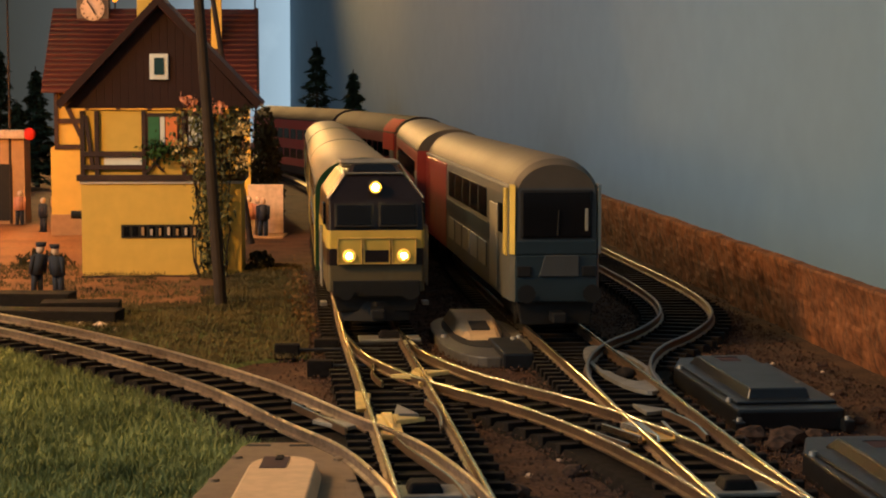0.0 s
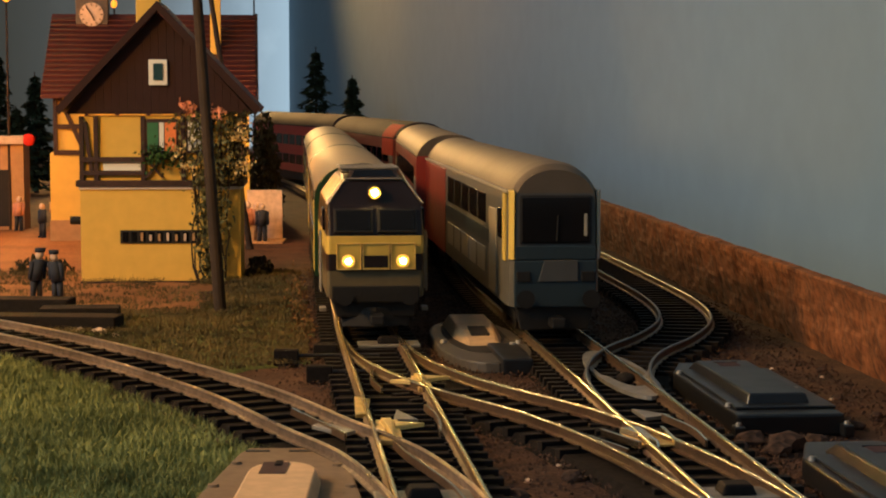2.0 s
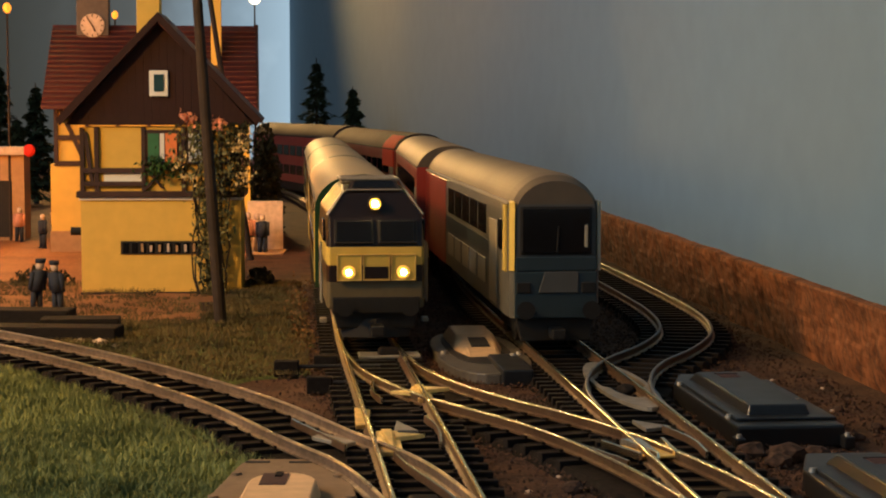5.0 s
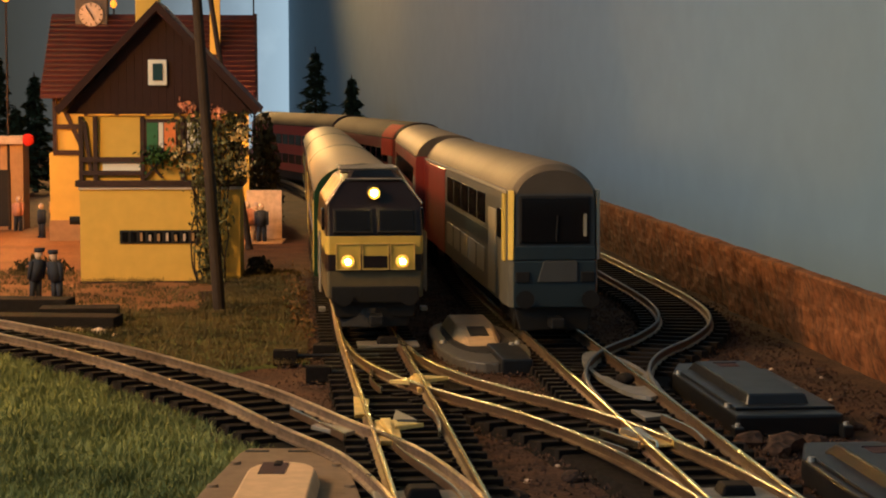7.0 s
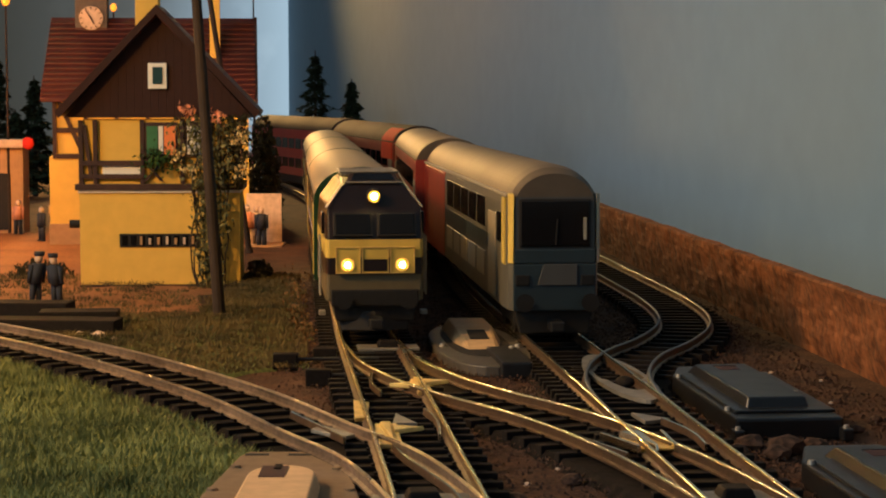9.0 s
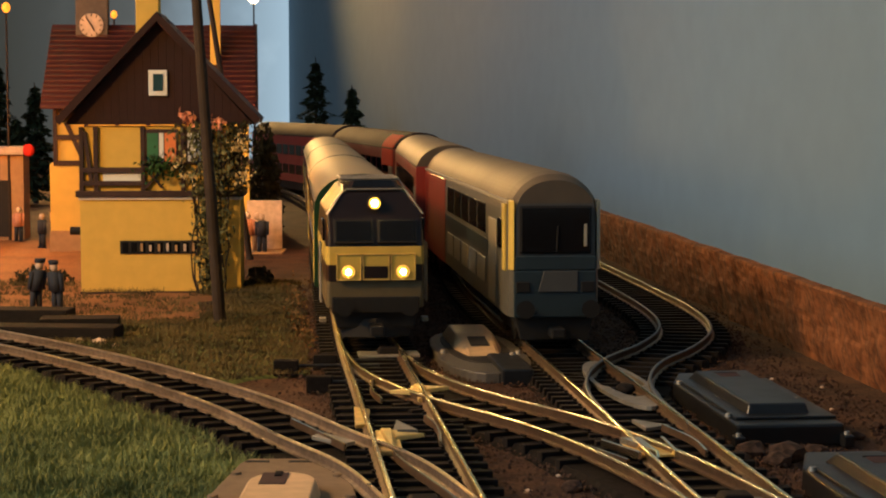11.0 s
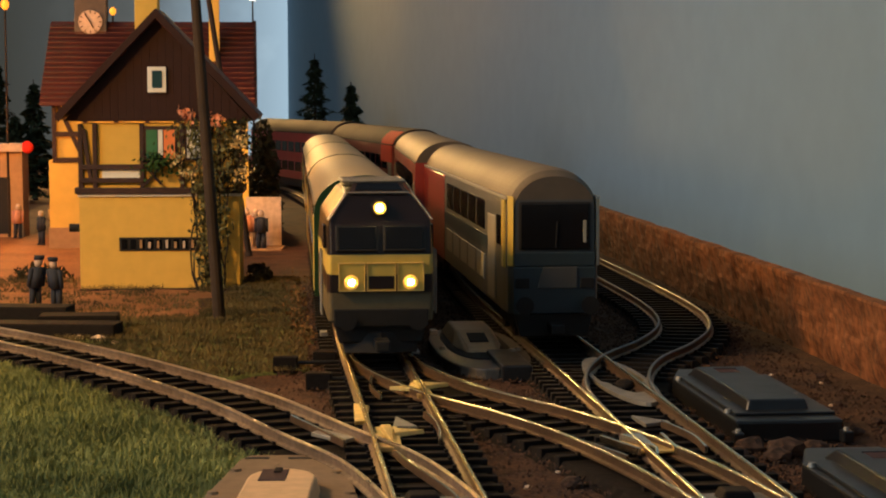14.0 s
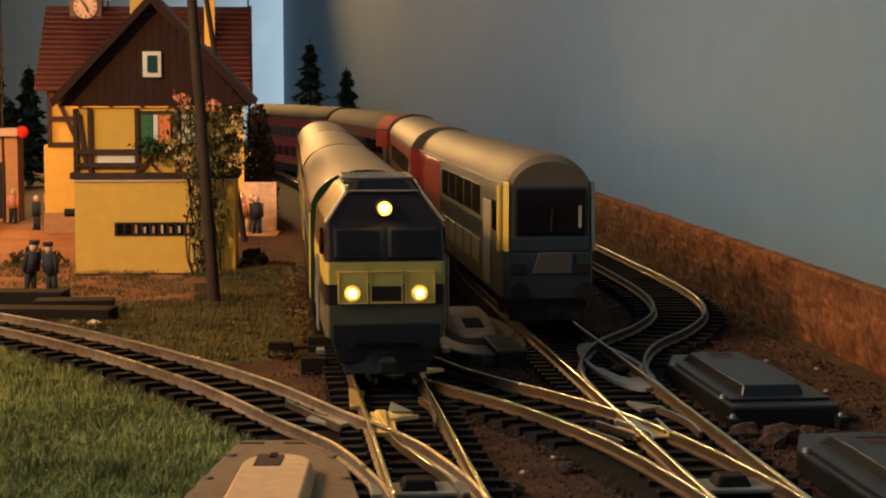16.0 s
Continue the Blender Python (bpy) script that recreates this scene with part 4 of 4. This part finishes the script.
part("foliage", leaves(500, lambda r: (lambda y: (line_a(y) - 19 + r.normal(0, 2.2), y, abs(r.normal(0, 3.2))))(r.uniform(575, 790)), 0.75, 14), WEED, weeds)
bush(-172, 800, 14, 10, 8, BUSH, "low bush behind the two figures", 15, 1.2, 400)


def figure(x, y, tall, coat, label, seed, rz=0, cap=True, lean=0.0, legs=None):
    """A small painted figure in one plain mesh."""
    k = tall / 18.5
    bm = bmesh.new()
    for s in (-1, 1):
        tube((s * 1.3 * k, 0, 0), (s * 1.0 * k, 0, 8.6 * k), 1.0 * k, 1.2 * k, 8, bm)
        tube((s * 2.5 * k, -0.3, 8.0 * k), (s * 2.3 * k, 0, 14.2 * k), 0.7 * k, 0.95 * k, 8, bm)
        box(s * 1.3 * k - 0.7 * k, s * 1.3 * k + 0.7 * k, -1.6 * k, 0.8 * k, 0, 0.8 * k, 0, bm)
    tube((0, 0, 7.6 * k), (0, 0, 14.6 * k), 2.3 * k, 2.0 * k, 10, bm)
    ball(0, -0.1, 16.3 * k, 1.45 * k, 1, 1, 1.15, bm, 10)
    if cap:
        tube((0, 0, 17.2 * k), (0, 0, 18.6 * k), 1.7 * k, 1.9 * k, 10, bm)
    for f in bm.faces:
        c = f.calc_center_median()
        f.material_index = (3 if c.z < 8.2 * k and abs(c.x) < 2.2 * k else 0) if c.z < 14.9 * k else 2 if cap and c.z > 17.15 * k else 1
    for v in bm.verts:
        v.co.x += lean * max(0, v.co.z - 7 * k)
    for f in bm.faces:
        f.smooth = True
    return solo("figurine", bm, [coat, PALECLOTH, BLUECLOTH, legs or coat], label, "figurine", "painted figurines", x, y, 0.3, rz)


figure(-150.5, 690, 20, BLUECLOTH, "painted railwayman figurine in a dark blue uniform", 1, 35, lean=0.16)
figure(-142.0, 688, 19.5, BLUECLOTH, "painted railwayman figurine in a dark blue uniform", 2, -25, lean=-0.14)
figure(-238, 1050, 20, PINKCLOTH, "painted passenger figurine in a salmon jacket and dark trousers", 3, 0, False, 0.05, BLUECLOTH)
figure(-258, 1075, 20, PALECLOTH, "painted passenger figurine in pale clothes", 4, 0, False)
figure(-224, 1080, 19, PALECLOTH, "painted passenger figurine beside the station", 5, 30, False)
figure(-100, 970, 22, PINKCLOTH, "painted passenger figurine in light clothes on the platform", 6, 0, False, -0.1, PALECLOTH)
figure(-93.5, 968, 21, BLUECLOTH, "painted passenger figurine in dark clothes on the platform", 7, 0, False)
figure(-97, 977, 21, PALECLOTH, "painted passenger figurine on the platform", 8, 0, False)
figure(-247, 1010, 20, PALECLOTH, "painted passenger figurine in pale clothes on the forecourt", 9, 40, False)
figure(-214, 1000, 19, BLUECLOTH, "painted passenger figurine in dark clothes on the forecourt", 10, -40, False)
figure(-262, 985, 20, PINKCLOTH, "painted passenger figurine in a salmon jacket", 11, 10, False)
figure(-104, 966, 20, PINKCLOTH, "painted passenger figurine in light clothes on the platform", 12, 20, False)
solo("platform_slab", box(-13, 12.5, -24, 4, 0, 0.9, 0.2), SHOP, "low tan platform slab beside the signal box", "platform", x=-95, y=984)
solo("platform_board", box(-9, 9.5, 0, 1.6, 0.9, 26.5, 0.3), PALECLOTH, "pale board standing on the platform", "board", x=-94, y=985)


def timber_stack():
    for x, y, l, z, rz in ((-133, 608, 56, 0.6, -5), (-150, 640, 46, 2.6, -4), (-121, 622, 26, 1.6, 6)):
        solo("railway_timber", box(-l / 2, l / 2, -6, 6, z, z + 5, 0.5), SLEEPER, "dark stained timber lying beside the curved track", "timber", "stacked timbers", x, y, 0, rz)


timber_stack()


def loose_frames():
    for x, y in ((-44.5, 529), (-34, 540), (-33, 498)):
        solo("sleeper_end", box(-3.5, 3.5, -2, 2, 0.5, 5, 0.4), SLEEPER, "loose black sleeper end beside the turnout", "sleeper", "loose sleeper ends", x, y)


loose_frames()
for x0, x1, y in ((-43, -18, 529), (-36, -20, 540), (-35, -16, 498)):
    solo("lever_rod", tube((x0, y, 3.2), (x1, y + 2, 3.2), 0.55, None, 8), BLACKBOX, "thin metal lever rod of the turnout", "lever rod", "turnout lever rods")


def front_motor():
    """The pale turnout motor nearest to the viewer."""
    h = thing("turnout_motor", -30.0, 340, 0, "tan turnout motor with a rounded hood and square hole", "turnout motor", "turnout motors")
    rim = [(-19, -60), (20, -60), (-18, -30), (19, -30), (-14, 18), (-12.5, 30), (-12, 44), (-10.5, 49), (12, 25), (7, 44), (4, 49)]
    part("base", hull([(x, y, z) for x, y in rim for z in (0.2, 3.5)], 0.5), TINBASE, h)
    pts = []
    for a in np.linspace(0, math.pi, 11):
        pts += [(-0.5 + 7.4 * math.cos(a), 12 + 10 * math.sin(a), 3.4), (-0.5 + 6.4 * math.cos(a), 11 + 8.6 * math.sin(a), 6.5)]
    pts += [(-8.5, -60, 3.4), (8, -60, 3.4), (-7, -60, 7.2), (6.5, -60, 7.2)]
    ho = part("hood", hull(pts, 0.5, 3), TANHOOD, h)
    part("recess", box(-4.6, 0.4, 7, 17.5, 6.3, 6.75), REDHOLE, ho, "dark red square hole")
    part("recess_rib", box(-2.2, -0.8, 14, 18, 6.6, 7.0, 0.1), SLEEPER, ho)
    for x in (-8.5, 0.5):
        part("slit", box(x - 2.5, x + 2.5, 44.5, 46.2, 3.4, 3.62), HOLE, h, "dark slit")
    for sx, y in ((-11.5, 32), (9, 30), (-13.5, 10), (12.5, 10)):
        part("screw", tube((sx, y, 3.3), (sx, y, 4.0), 1.2, 1.0, 10), TINBASE, h)


front_motor()


# ---- rolling stock: local y runs backwards from the face, z from the rail head ----
def bands(bm, levels):
    """Cut a shell at these heights and give each band its material number."""
    for z, _ in levels:
        bmesh.ops.bisect_plane(bm, geom=bm.verts[:] + bm.edges[:] + bm.faces[:], plane_co=(0, 0, z), plane_no=(0, 0, 1))
    for f in bm.faces:
        c = f.calc_center_median().z
        f.material_index = sum(1 for z, _ in levels if c > z)
    return bm


def wheel(parent, x, y, r=5.6):
    w = part("wheel", tube((x - 1.1, y, r), (x + 1.1, y, r), r, None, 24), UNDER, parent)
    part("flange", tube((x + (0.6 if x < 0 else -1.2), y, r), (x + (1.2 if x < 0 else -0.6), y, r), r + 0.7, None, 24), RAILSIDE, w, "worn metal flange")
    return w


LOCO = thing("diesel_locomotive", -20, 555, 6, "maroon and cream model diesel locomotive with lit headlights", "locomotive", rz=HEAD)


def locomotive(L=82.0):
    t = LOCO
    pts = []
    for y in (0, L):
        f = 1 if y == 0 else -1
        pts += [(s * 13.9, y, z) for s in (-1, 1) for z in (11, 29.3)]
        pts += [(s * 14.6, y + f * 3, z) for s in (-1, 1) for z in (11, 29.3)]
        pts += [(s * 14.0, y + f * 4.0, 38.5) for s in (-1, 1)]
        pts += [(s * 9.2, y + f * 7.5, 45.2) for s in (-1, 1)]
        pts += [(s * 5.0, y + f * 14, 47.6) for s in (-1, 1)]
    bm = bands(hull(pts, 0.5), [(19.0, 0), (24.0, 0), (29.4, 0), (45.4, 0)])
    part("body", bm, [LOCOGREY, MAROON, CREAM, MAROON, LOCOROOF], t, "maroon body with a cream band and grey roof")
    slope = math.atan2(4.0, 9.2)
    for x0, x1 in ((-12.3, -0.7), (0.7, 12.3)):
        m = Matrix.Translation((0, 1.2, 33.2)) @ Matrix.Rotation(-slope, 4, "X")
        fr = part("windscreen", box(x0, x1, -0.5, 0.3, -3.2, 4.4, 0.3, None, m), UNDER, t)
        part("pane", box(x0 + 0.7, x1 - 0.7, -0.75, -0.2, -2.5, 3.7, 0.2, None, m), PANE, fr)
        part("handrail", tube((x0 + (1.2 if x0 < 0 else 10.6), 0.2, 31), (x0 + (1.2 if x0 < 0 else 10.6), 2.6, 36.5), 0.25, None, 6), PLATE, t)
    for x0, x1, lit in ((-11.6, -4.3, 1), (-3.9, 4.1, 0), (4.5, 11.8, 1)):
        bx = part("lamp_panel", box(x0, x1, -0.8, 0.4, 19.4, 27.2, 0.25), CREAM, t, "cream headlight panel")
        part("lamp_recess", box(x0 + 0.5, x1 - 0.5, -1.0, -0.5, 20.0, 23.6, 0.1), MAROON, bx, "maroon recess") if not lit else None
        for q in ((x0, x0 + .25, 19.4, 27.2), (x1 - .25, x1, 19.4, 27.2), (x0, x1, 27.0, 27.2), (x0, x1, 19.4, 19.65)):
            # brass colour stands in for golden headlight on the trim
            part("chrome_trim", box(q[0], q[1], -1.1, -0.7, q[2], q[3]), FROG, bx, "trim round the lamp panel, golden light put into its colour")
        if lit:
            cx = -8.1 if x0 < 0 else 8.1
            # glowing disc imitates the golden light spread round the bulb
            part("halo_disc", tube((cx, -0.9, 21.9), (cx, -1.3, 21.9), 2.0, 1.6, 20), HALO, bx, "glowing yellow disc for the light round the lamp")
            part("headlight", ball(cx, -1.3, 21.9, 0.85, 1, 0.5, 1, seg=14), LIGHTGLASS, bx, "lit warm headlight", True)
    part("halo_disc", tube((0, 3.6, 42.0), (0, 3.2, 42.0), 1.9, 1.7, 20), HALO, t, "glowing disc for the light round the top lamp")
    part("headlight", ball(0, 3.1, 42.0, 0.95, 1, 0.5, 1, seg=14), LIGHTGLASS, t, "lit warm top headlight", True)
    part("skirt", hull([(s * x, y, z) for s in (-1, 1) for x, y, z in ((14, 0.6, 16), (11.5, 1.0, 5), (14, L - 1, 16), (11.5, L - 1, 5))], 0.4), UNDER, t)
    part("buffer_beam", box(-13, 13, -0.6, 2, 9.5, 14.5, 0.4), UNDER, t)
    for s in (-1, 1):
        b = part("buffer", tube((s * 9.6, -5.5, 12.0), (s * 9.6, 0, 12.0), 1.2, 1.5, 12), UNDER, t)
        part("buffer_head", tube((s * 9.6, -6.6, 12.0), (s * 9.6, -5.4, 12.0), 2.7, 2.5, 18), UNDER, b)
        part("side_step", box(s * 15.4 - 1, s * 15.4 + 1, 8, 13, 6, 7.2, 0.2), PLATE, t)
        part("handrail", tube((s * 15.9, 9, 12), (s * 15.9, 9, 30), 0.35, None, 6), PLATE, t)
        part("handrail", tube((s * 15.9, 16, 12), (s * 15.9, 16, 30), 0.35, None, 6), PLATE, t)
        part("side_window", box(s * 15.0 - 0.4, s * 15.0 + 0.4, 10, 18, 30.5, 37, 0.2), PANE, t)
    part("coupler", box(-2, 2, -8, 4, 3.5, 6.5, 0.5), UNDER, t)
    part("plough", hull([(-10, 2, 2.2), (10, 2, 2.2), (-11, 3, 8), (11, 3, 8), (-10, 6, 2.2), (10, 6, 2.2), (-11, 7, 8), (11, 7, 8), (0, -1, 2.2), (0, 0, 8)], 0.2), UNDER, t)
    # roof grille
    gr = part("roof_grille", box(-9.5, 7.5, 14, 36, 47.4, 48.0, 0.1), LOCOGREY, t)
    for i in range(12):
        part("grille_bar", box(-9.2 + i * 1.45, -8.6 + i * 1.45, 14, 36, 48.0, 49.0, 0.1), PLATE, gr)
    for y in (14, 25, 36):
        part("grille_rail", tube((-9.6, y, 48.9), (7.6, y, 48.9), 0.45, None, 8), PLATE, gr)
    for x in (-9.6, 7.6):
        part("grille_rail", tube((x, 14, 48.9), (x, 36, 48.9), 0.45, None, 8), PLATE, gr)
    # the brighter lit left edge is put into its white colour
    for sx in (-1, 1):
        part("roof_rail", tube((sx * 14.4, 3.6, 38.8), (sx * 9.5, 7.2, 45.6), 0.32, None, 8), WHITE if sx < 0 else PLATE, t, "edge moulding of the cab roof, whiter on the lit left")
        part("roof_rail", tube((sx * 9.5, 7.2, 45.6), (sx * 9.0, 26, 47.9), 0.32, None, 8), WHITE if sx < 0 else PLATE, t, "edge moulding of the cab roof, whiter on the lit left")
    part("roof_rail", tube((-8.6, 7.4, 46.0), (8.6, 7.4, 46.0), 0.3, None, 8), PLATE, t)
    part("roof_hatch", hull([(sx * 8.2, 8.0, z) for sx in (-1, 1) for z in (45.4, 46.2)] + [(sx * 6.8, 13.6, z) for sx in (-1, 1) for z in (47.0, 48.5)], 0.2), LOCOROOF, t, "dark sloping roof hatch")
    part("hatch_pane", hull([(sx * 6.6, 8.6, z) for sx in (-1, 1) for z in (46.0, 46.75)] + [(sx * 5.6, 12.8, z) for sx in (-1, 1) for z in (47.6, 48.5)], 0.1), PANE, t, "dark panel in the roof hatch")
    part("lamp_hood", tube((0, 6.5, 42.2), (0, 3.4, 42.2), 2.2, 2.0, 20), UNDER, t)
    for y in (14, 29, 53, 68):
        for x in (-8.25, 8.25):
            wheel(t, x, y)
    for y in (21, 60):
        part("bogie", box(-10, 10, y - 15, y + 15, 4, 10, 0.6), UNDER, t)


locomotive()


def coach(name, label, group, x, y, rz, L, body, roof, tall=52.0, w=15.8, doors=True, windows=True, ends=None, z=6):
    t = thing(name, x, y, z, label, "coach", group, rz)
    ring = arch(w, 9, tall - 12, tall, 32, 2.1)
    eave = tall - 9.5
    bm = prism(ring, 0, L)
    bm = bands(bm, [(eave, 0)])
    part("body", bm, [body, roof], t)
    if ends:
        part("end_wall", prism(arch(w + 0.15, 9, tall - 12, tall + 0.15, 16, 2.1), -0.6, 0.8), ends, t, "painted end wall")
    for s in (-1, 1):
        part("gutter", box(s * (w - .2) - 0.4, s * (w - .2) + 0.4, 0.5, L - 0.5, eave - 0.4, eave + 0.3), roof, t)
        if windows:
            k = max(3, int(L / 26))
            for z0, z1 in ((15, 22.5), (30, 38)):
                for i in range(k):
                    a = 24 + i * (L - 48) / k
                    part("window_pane", box(s * w - 0.25, s * w + 0.25, a, a + (L - 48) / k - 3.5, z0, z1, 0.2), PANE, t)
        if doors:
            for y0 in (8, L - 20):
                part("door", box(s * w - 0.3, s * w + 0.3, y0, y0 + 12, 10, 34, 0.25), PALEPAINT if body is not GREEN else CREAM, t, "pale sliding door")
        part("underframe", box(s * 11 - 3, s * 11 + 3, L * .25, L * .75, 2.5, 9, 0.5), UNDER, t)
    for y0 in (28, L - 28):
        part("bogie", box(-10, 10, y0 - 17, y0 + 17, 3, 9, 0.6), UNDER, t)
        for dy in (-11, 11):
            for xx in (-8.25, 8.25):
                wheel(t, xx, y0 + dy, 5.0)
    part("gangway", box(-5, 5, -2.0, 0, 10, 36, 0.4), UNDER, t)
    return t


G1 = "coaches behind the locomotive"
GREEN_COACHES = []
for x, y, rz, label in ((-27.5, 642, 4.6, "green coach with a beige rounded roof behind the locomotive"), (-46.2, 875, 4.4, "green coach with a beige rounded roof"), (-64.2, 1108, 4.6, "green coach with a beige rounded roof")):
    GREEN_COACHES.append(coach("passenger_coach", label, G1, x, y, rz, 230, GREEN, BEIGEROOF, 47.5, 16.4, ends=GREEN))
G2 = "double-deck coaches of the parked train"
coach("double_deck_coach", "red double-deck coach with a grey-brown roof", G2, 4.0, 832, 3.4, 272, REDPAINT, BROWNROOF, 53)
coach("double_deck_coach", "red double-deck coach with a grey-brown roof", G2, -13.0, 1110, 11.0, 272, REDPAINT, DARKROOF, 54)
red = bmesh.new()
ring = [p for p in arch(16.1, 9, 42, 54.3, 32, 2.1) if p[0] < -9 and p[1] > 41]
ring = [(-16.1, 34)] + sorted(ring, key=lambda p: p[1])
prism(ring + [(x + 0.8, z - 0.5) for x, z in reversed(ring)], 5, 46, red)
part("door_head", red, BRIGHTRED, bpy.data.objects["double_deck_coach.001"], "bright red panel over the door")
coach("double_deck_coach", "red double-deck coach with a grey-brown roof", G2, -67.0, 1384, 18.0, 272, REDPAINT, DARKROOF, 55)


def control_car():
    L = 278.0
    t = thing("control_car", 33.0, 547, 6, "blue, pale and red double-deck control car with a dark windscreen", "coach", G2, HEAD)
    w = 13.6
    pts = []
    # shell: a rounded nose that widens into the body
    def outline(y, half, top, eave):
        return [(x, y, z) for x, z in arch(half, 9, eave, top, 32, 2.1)]
    pts = outline(0, 11.7, 49.3, 39.5) + outline(4, w - 0.3, 51.0, 38.0) + outline(12, w, 51.6, 38.5) + outline(L, w, 52.0, 38.5)
    bm = bands(hull(pts, 0.0), [(42.5, 0)])
    for f in bm.faces:
        c = f.calc_center_median()
        if f.material_index == 0 and abs(c.x) < 11 and c.y < 3:
            f.material_index = 2
    part("body", bm, [MINT, BROWNROOF, FRONTGREY], t, "pale green body with a grey-brown roof")
    part("rear_section", prism(arch(w + 0.15, 9, 40.3, 42.6, 16, 6), 190, L), REDPAINT, t, "red rear section")
    ws = part("windscreen", box(-10.8, 10.8, -0.5, 1.2, 27.5, 42.0, 1.0), UNDER, t)
    part("pane", box(-10.0, 10.0, -0.8, -0.3, 28.3, 41.2, 0.2), PANE, ws)
    part("wiper", tube((0.2, -0.9, 28.5), (0.6, -0.9, 36), 0.22, None, 6), UNDER, ws)
    part("handle_bar", box(8.3, 9.2, -1.1, -0.7, 30.0, 36.5, 0.1), PALEPAINT, ws, "pale handle bar")
    part("front_band", box(-12.0, 12.0, -0.5, 1.0, 23.0, 27.0, 0.3), BLUEPAINT, t, "blue band under the windscreen")
    part("front_panel", hull([(-5.2, -0.9, 16.6), (6.5, -0.9, 16.6), (-3.4, -0.9, 22.8), (6.5, -0.9, 22.8), (-5.2, 0.2, 16.6), (6.5, 0.2, 16.6), (-3.4, 0.2, 22.8), (6.5, 0.2, 22.8)], 0.15), FRONTGREY, t, "grey front panel")
    part("lower_front", box(-12.2, 12.2, -0.45, 1.0, 9, 22.8, 0.4), BLUEPAINT, t, "dark blue lower front")
    for s in (-1, 1):
        part("lamp_cluster", box(s * 9.6 - 2.1, s * 9.6 + 2.1, -0.9, 0.3, 16.5, 19.6, 0.3), UNDER, t)
        part("corner_strip", hull([(s * 12.3, -0.3, 23), (s * 13.6, 2.0, 23), (s * 12.2, -0.3, 43), (s * 13.6, 2.0, 43), (s * 12.4, 1.2, 23), (s * 13.4, 4.4, 23), (s * 12.3, 1.2, 43.5), (s * 13.4, 4.4, 43.5)], 0.15), CREAM if s < 0 else PALEPAINT, t, "pale corner strip")
        b = part("buffer", tube((s * 9.6, -5, 12), (s * 9.6, 0, 12), 1.2, 1.5, 12), UNDER, t)
        part("buffer_head", tube((s * 9.6, -6, 12), (s * 9.6, -4.9, 12), 2.7, 2.5, 18), UNDER, b)
        for i in range(5):
            part("window_pane", box(s * w - 0.3, s * w + 0.3, 58 + i * 25, 79 + i * 25, 30, 39.5, 0.2), PANE, t)
            part("window_pane", box(s * w - 0.3, s * w + 0.3, 58 + i * 25, 79 + i * 25, 14, 22, 0.2), PALEPAINT if s < 0 else PANE, t, "lower window, pale paint on the left side only")
        part("door", box(s * w - 0.35, s * w + 0.35, 30, 48, 10, 36, 0.3), PALEPAINT, t, "pale door")
        part("blue_stripe", box(s * w - 0.2, s * w + 0.2, 50, 188, 24, 28.5), BLUEPAINT, t, "blue side stripe")
        part("side_strip", box(s * w - 0.45, s * w + 0.45, 8, 14, 22, 42, 0.3), CREAM, t, "cream side strip")
        part("cab_window", box(s * w - 0.4, s * w + 0.4, 17, 26, 28, 37, 0.3), PANE, t)
        part("gutter", box(s * (w - .1) - 0.45, s * (w - .1) + 0.45, 4, L - 0.5, 42.4, 43.2), PALEPAINT, t, "bright gutter edge")
    part("roof_lamp", ball(0.8, 0.6, 47.2, 0.8, 1, 0.6, 1, seg=10), UNDER, t)
    part("coupler", box(-2, 2, -7, 4, 3.5, 6.5, 0.5), UNDER, t)
    part("plough", hull([(-10, 1, 2.2), (10, 1, 2.2), (-11.5, 1, 9), (11.5, 1, 9), (-10, 5, 2.2), (10, 5, 2.2), (-11.5, 6, 9), (11.5, 6, 9)], 0.3), UNDER, t)
    for y0 in (32, L - 32):
        part("bogie", box(-10, 10, y0 - 17, y0 + 17, 3, 9, 0.6), UNDER, t)
        for dy in (-11, 11):
            for xx in (-8.25, 8.25):
                wheel(t, xx, y0 + dy, 5.0)


control_car()


# ---- what moves ----
TRAVEL = [(0.0, 0.0, 0.0), (4.0, 0.2, 0.0), (9.0, 0.4, 0.0), (10.5, 0.8, 0.0), (11.0, 1.3, 0.0), (11.5, 2.9, -0.06), (12.0, 6.8, -0.12), (12.5, 13.4, -0.3), (13.0, 21.6, -0.5),
          (13.5, 31.8, -0.75), (14.0, 43.3, -0.95), (14.5, 55.8, -1.3), (15.0, 69.3, -1.9), (15.5, 86.8, -2.5), (16.0, 107.2, -2.75)]


def motions():
    for ob, turn in [(LOCO, HEAD)] + [(c, math.degrees(c.matrix_world.to_euler().z)) for c in GREEN_COACHES]:
        x, y, z = ob.location
        r = math.radians(turn)
        walk(ob, [(t, pose(x + MM * (s * math.sin(r) + lat), y - MM * s * math.cos(r), z, 0, 0, turn)) for t, s, lat in (TRAVEL if ob is LOCO else [(t, s, 0.3 * lat) for t, s, lat in TRAVEL])])


motions()
